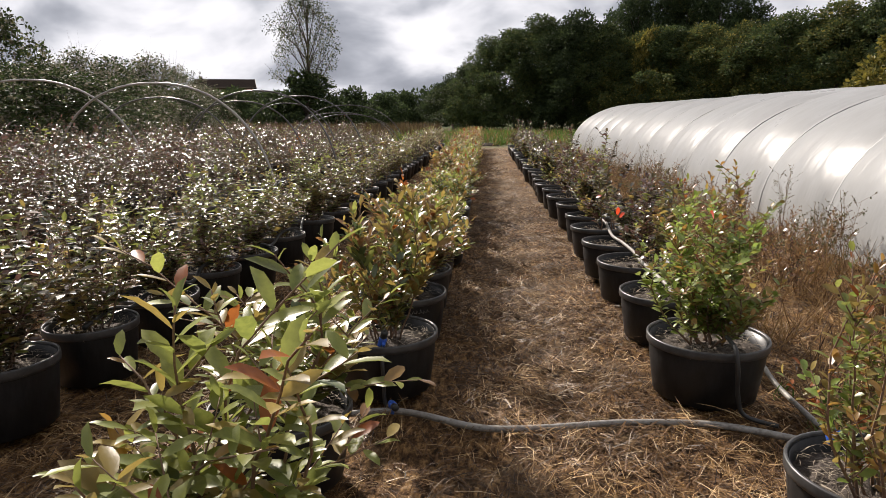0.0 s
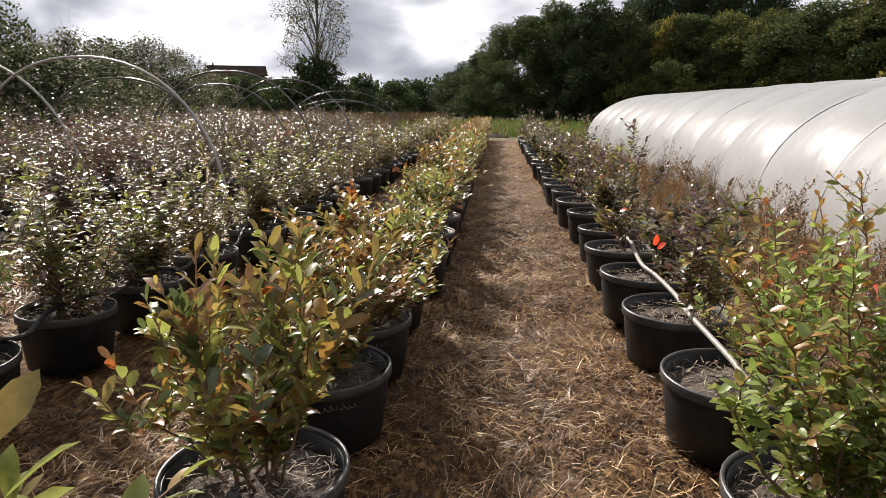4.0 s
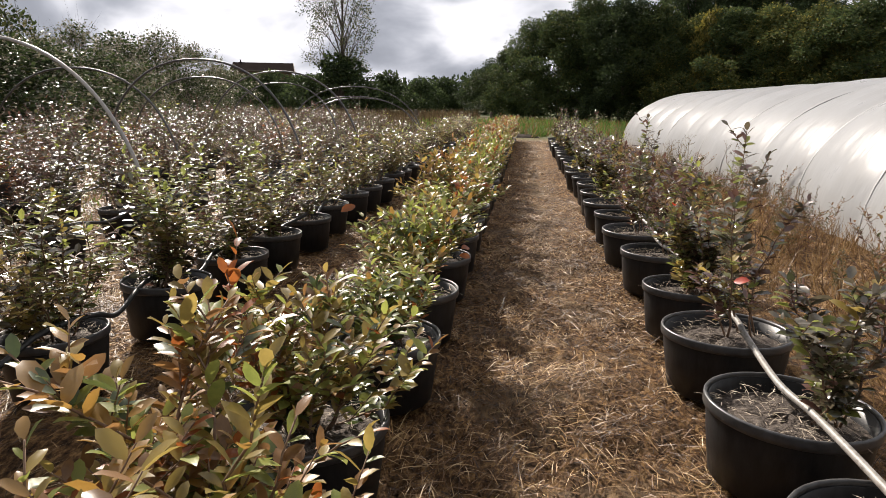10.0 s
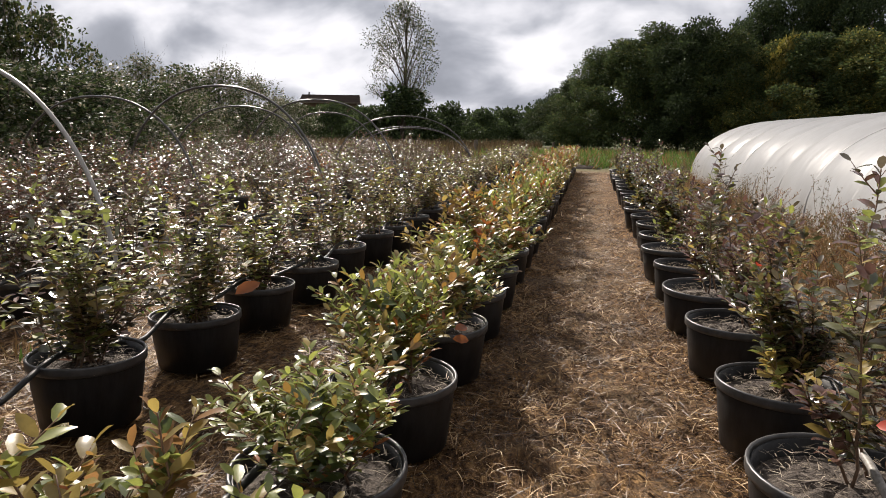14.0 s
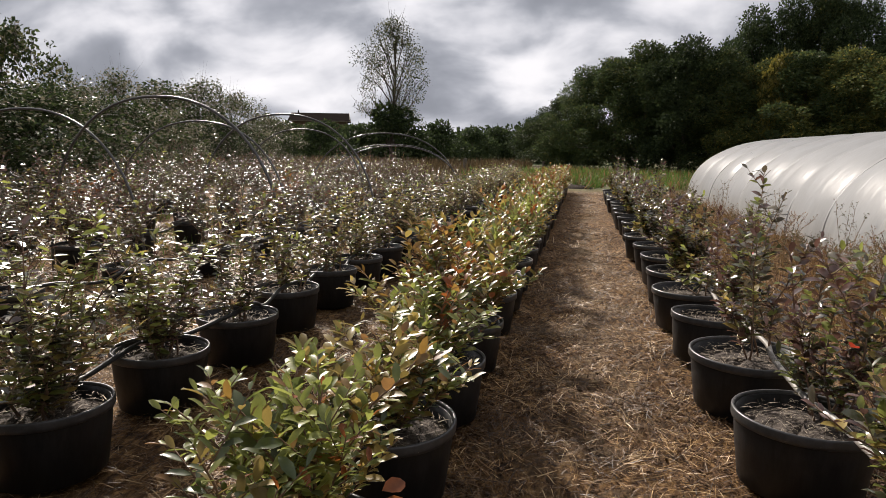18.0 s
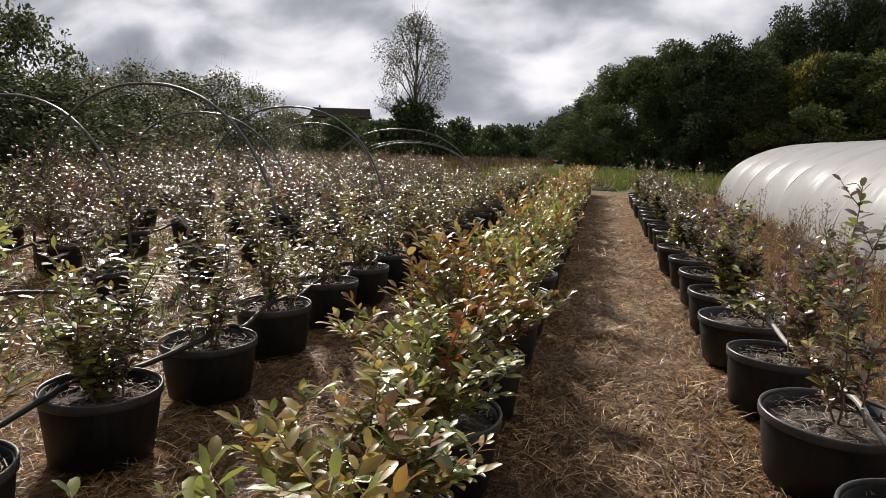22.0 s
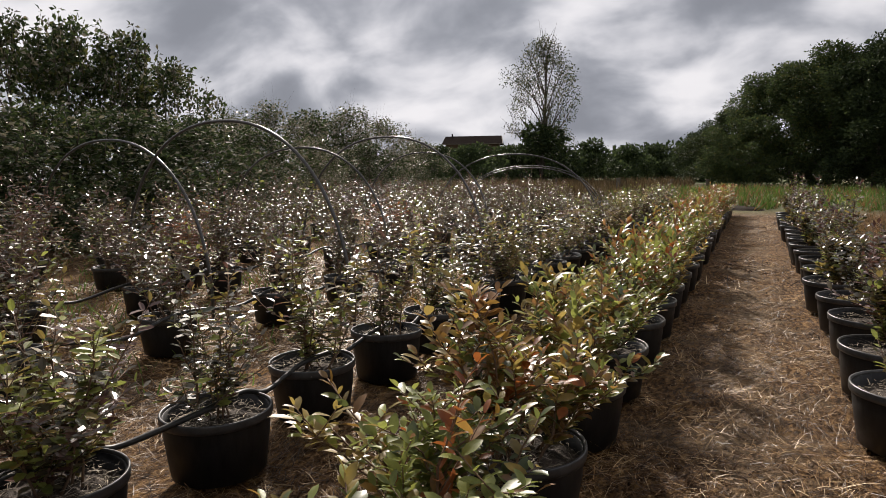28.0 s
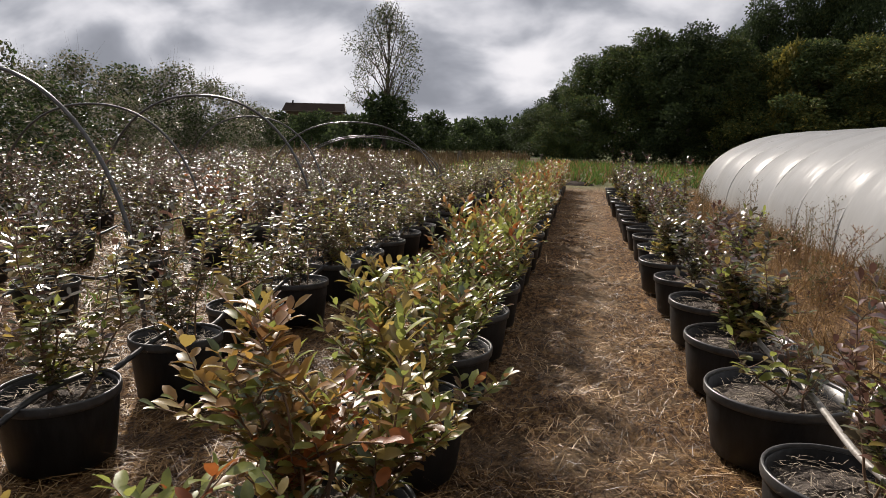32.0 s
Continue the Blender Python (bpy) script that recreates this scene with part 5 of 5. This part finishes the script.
# bushes on the left side: bearing, distance, height, width, kind
# TE leaves are mixed in as painted sun glints among the green
hedge = [tree(530, "bush", "tall wild bush with upright leafy shoots", 5, 2.5, 0.06, [TG, TO, TD, TE], [0.40, 0.14, 0.28, 0.18], 5200, 0.155, 60, 0.07, 16, (0.10, 0.22), 0.2, shoots=46),
         tree(531, "bush", "dense dark green wild bush", 5, 2.8, 0.02, [TD, TG, TE], [0.34, 0.40, 0.26], 8500, 0.155, 46, 0.06, 8, shoots=20),
         tree(532, "bush", "twiggy half-bare bush with greyish leaves", 5, 2.6, 0.08, [TE, TG], [0.60, 0.40], 6500, 0.13, 40, 0.05, 24, (0.18, 0.32), 0.1, True, shoots=24)]
LEFT = [(-27.5, 34, 2.9, 0.9, 2), (-30.5, 30, 3.6, 1.0, 2), (-33.0, 28, 3.9, 1.0, 2), (-36.2, 27, 3.6, 1.0, 1), (-39.4, 25, 3.7, 1.0, 2), (-42.6, 23, 3.2, 0.9, 2), (-45.5, 22, 2.9, 0.9, 1), (-47.5, 21, 4.4, 0.9, 0), (-50.5, 20, 5.0, 1.0, 0),
        (-54.0, 20, 5.2, 1.05, 0), (-57.6, 20, 5.2, 1.0, 0), (-61.0, 22, 3.2, 0.9, 1), (-65, 34, 6.6, 1.2, 1), (-70.5, 19, 4.2, 0.9, 2), (-75.5, 18, 4.6, 1.0, 0), (-82, 18, 5, 1.0, 1), (-90, 18, 5, 1.0, 0), (-100, 18, 5, 1.0, 1),
        (-40.5, 15.5, 2.2, 0.7, 1), (-46, 13.5, 2.2, 0.75, 1), (-51, 12.6, 2.25, 0.8, 1), (-56, 12.0, 2.3, 0.8, 0), (-61.5, 11.6, 2.2, 0.8, 1), (-67, 11.4, 2.15, 0.8, 1), (-73, 11.4, 2.15, 0.8, 1), (-80, 11.5, 2.15, 0.8, 0),
        (-36, 21, 2.3, 0.7, 2), (-31.5, 24, 2.2, 0.7, 1)]
for az, d, h, w, k in LEFT:
    x, y = polar(az, d)
    plant(hedge[k], x + 0.2, y + 6.1, h / 5 * 0.95, w * 0.85, az * 17)
for k in (scrub, *hedge):
    remove_thing(k)


# ---- house, posts ----
def house():
    x, y = polar(-22.4, 118)
    root = thing("house", "brown boarded house with a low dark roof, half hidden by scrub", "house", pose(x, y + 6, 0, 0, 0, 18))
    w = Build()
    w.box((-4.6, -3.5, 0), (4.6, 3.5, 6.22))
    part("wall", w.mesh("wall", [M["house_wall"]], False), root)
    r = Build()
    r.add([(-5.2, -4.2, 6.2), (5.2, -4.2, 6.2), (5.2, 4.2, 6.2), (-5.2, 4.2, 6.2), (-5.0, 0, 7.7), (5.0, 0, 7.7)], [(0, 1, 5, 4), (2, 3, 4, 5), (1, 2, 5), (3, 0, 4), (3, 2, 1, 0)])
    roof = part("roof", r.mesh("roof", [M["house_roof"]], False), root)
    c = Build()
    c.box((-3.9, -0.2, 7.2), (-3.7, 0.2, 8.1))
    part("chimney", c.mesh("chimney", [M["house_roof"]], False), roof)
    f = Build()
    f.box((-5.25, -4.28, 6.06), (5.25, -4.2, 6.22))
    part("fascia", f.mesh("fascia", [M["wood"]], False), root)
    g = Build()
    g.add([(5.22, -4.25, 6.15), (5.28, -4.25, 6.15), (5.0, 0, 7.78), (4.94, 0, 7.78), (5.22, -4.25, 5.98), (5.28, -4.25, 5.98), (5.0, 0, 7.55), (4.94, 0, 7.55)],
          [(0, 1, 2, 3), (4, 7, 6, 5), (0, 3, 7, 4), (1, 5, 6, 2), (0, 4, 5, 1), (3, 2, 6, 7)])
    part("barge_board", g.mesh("barge_board", [M["house_trim"]], False), root, "pale board along the gable")


house()
for x, y, h, rad in ((-7.3, 47.5, 0.75, 0.13), (-4.6, 52, 0.6, 0.13), (-10.8, 46, 0.8, 0.07), (-15.2, 40, 0.75, 0.1), (-2.6, 55, 0.55, 0.12)):
    b = Build()
    b.lathe([(0, -0.1), (rad, -0.1), (rad * 1.02, h * 0.5), (rad * 0.97, h - 0.03), (rad * 0.85, h), (0, h + 0.01)], 10)
    ob = new("fence_post", b.mesh("fence_post", [M["wood"]], False))
    ob.matrix_basis = pose(x, y, 0, 1.5, -2, 20 * x)
    tagged(ob, "short weathered wooden post in the meadow", "post", "meadow posts")
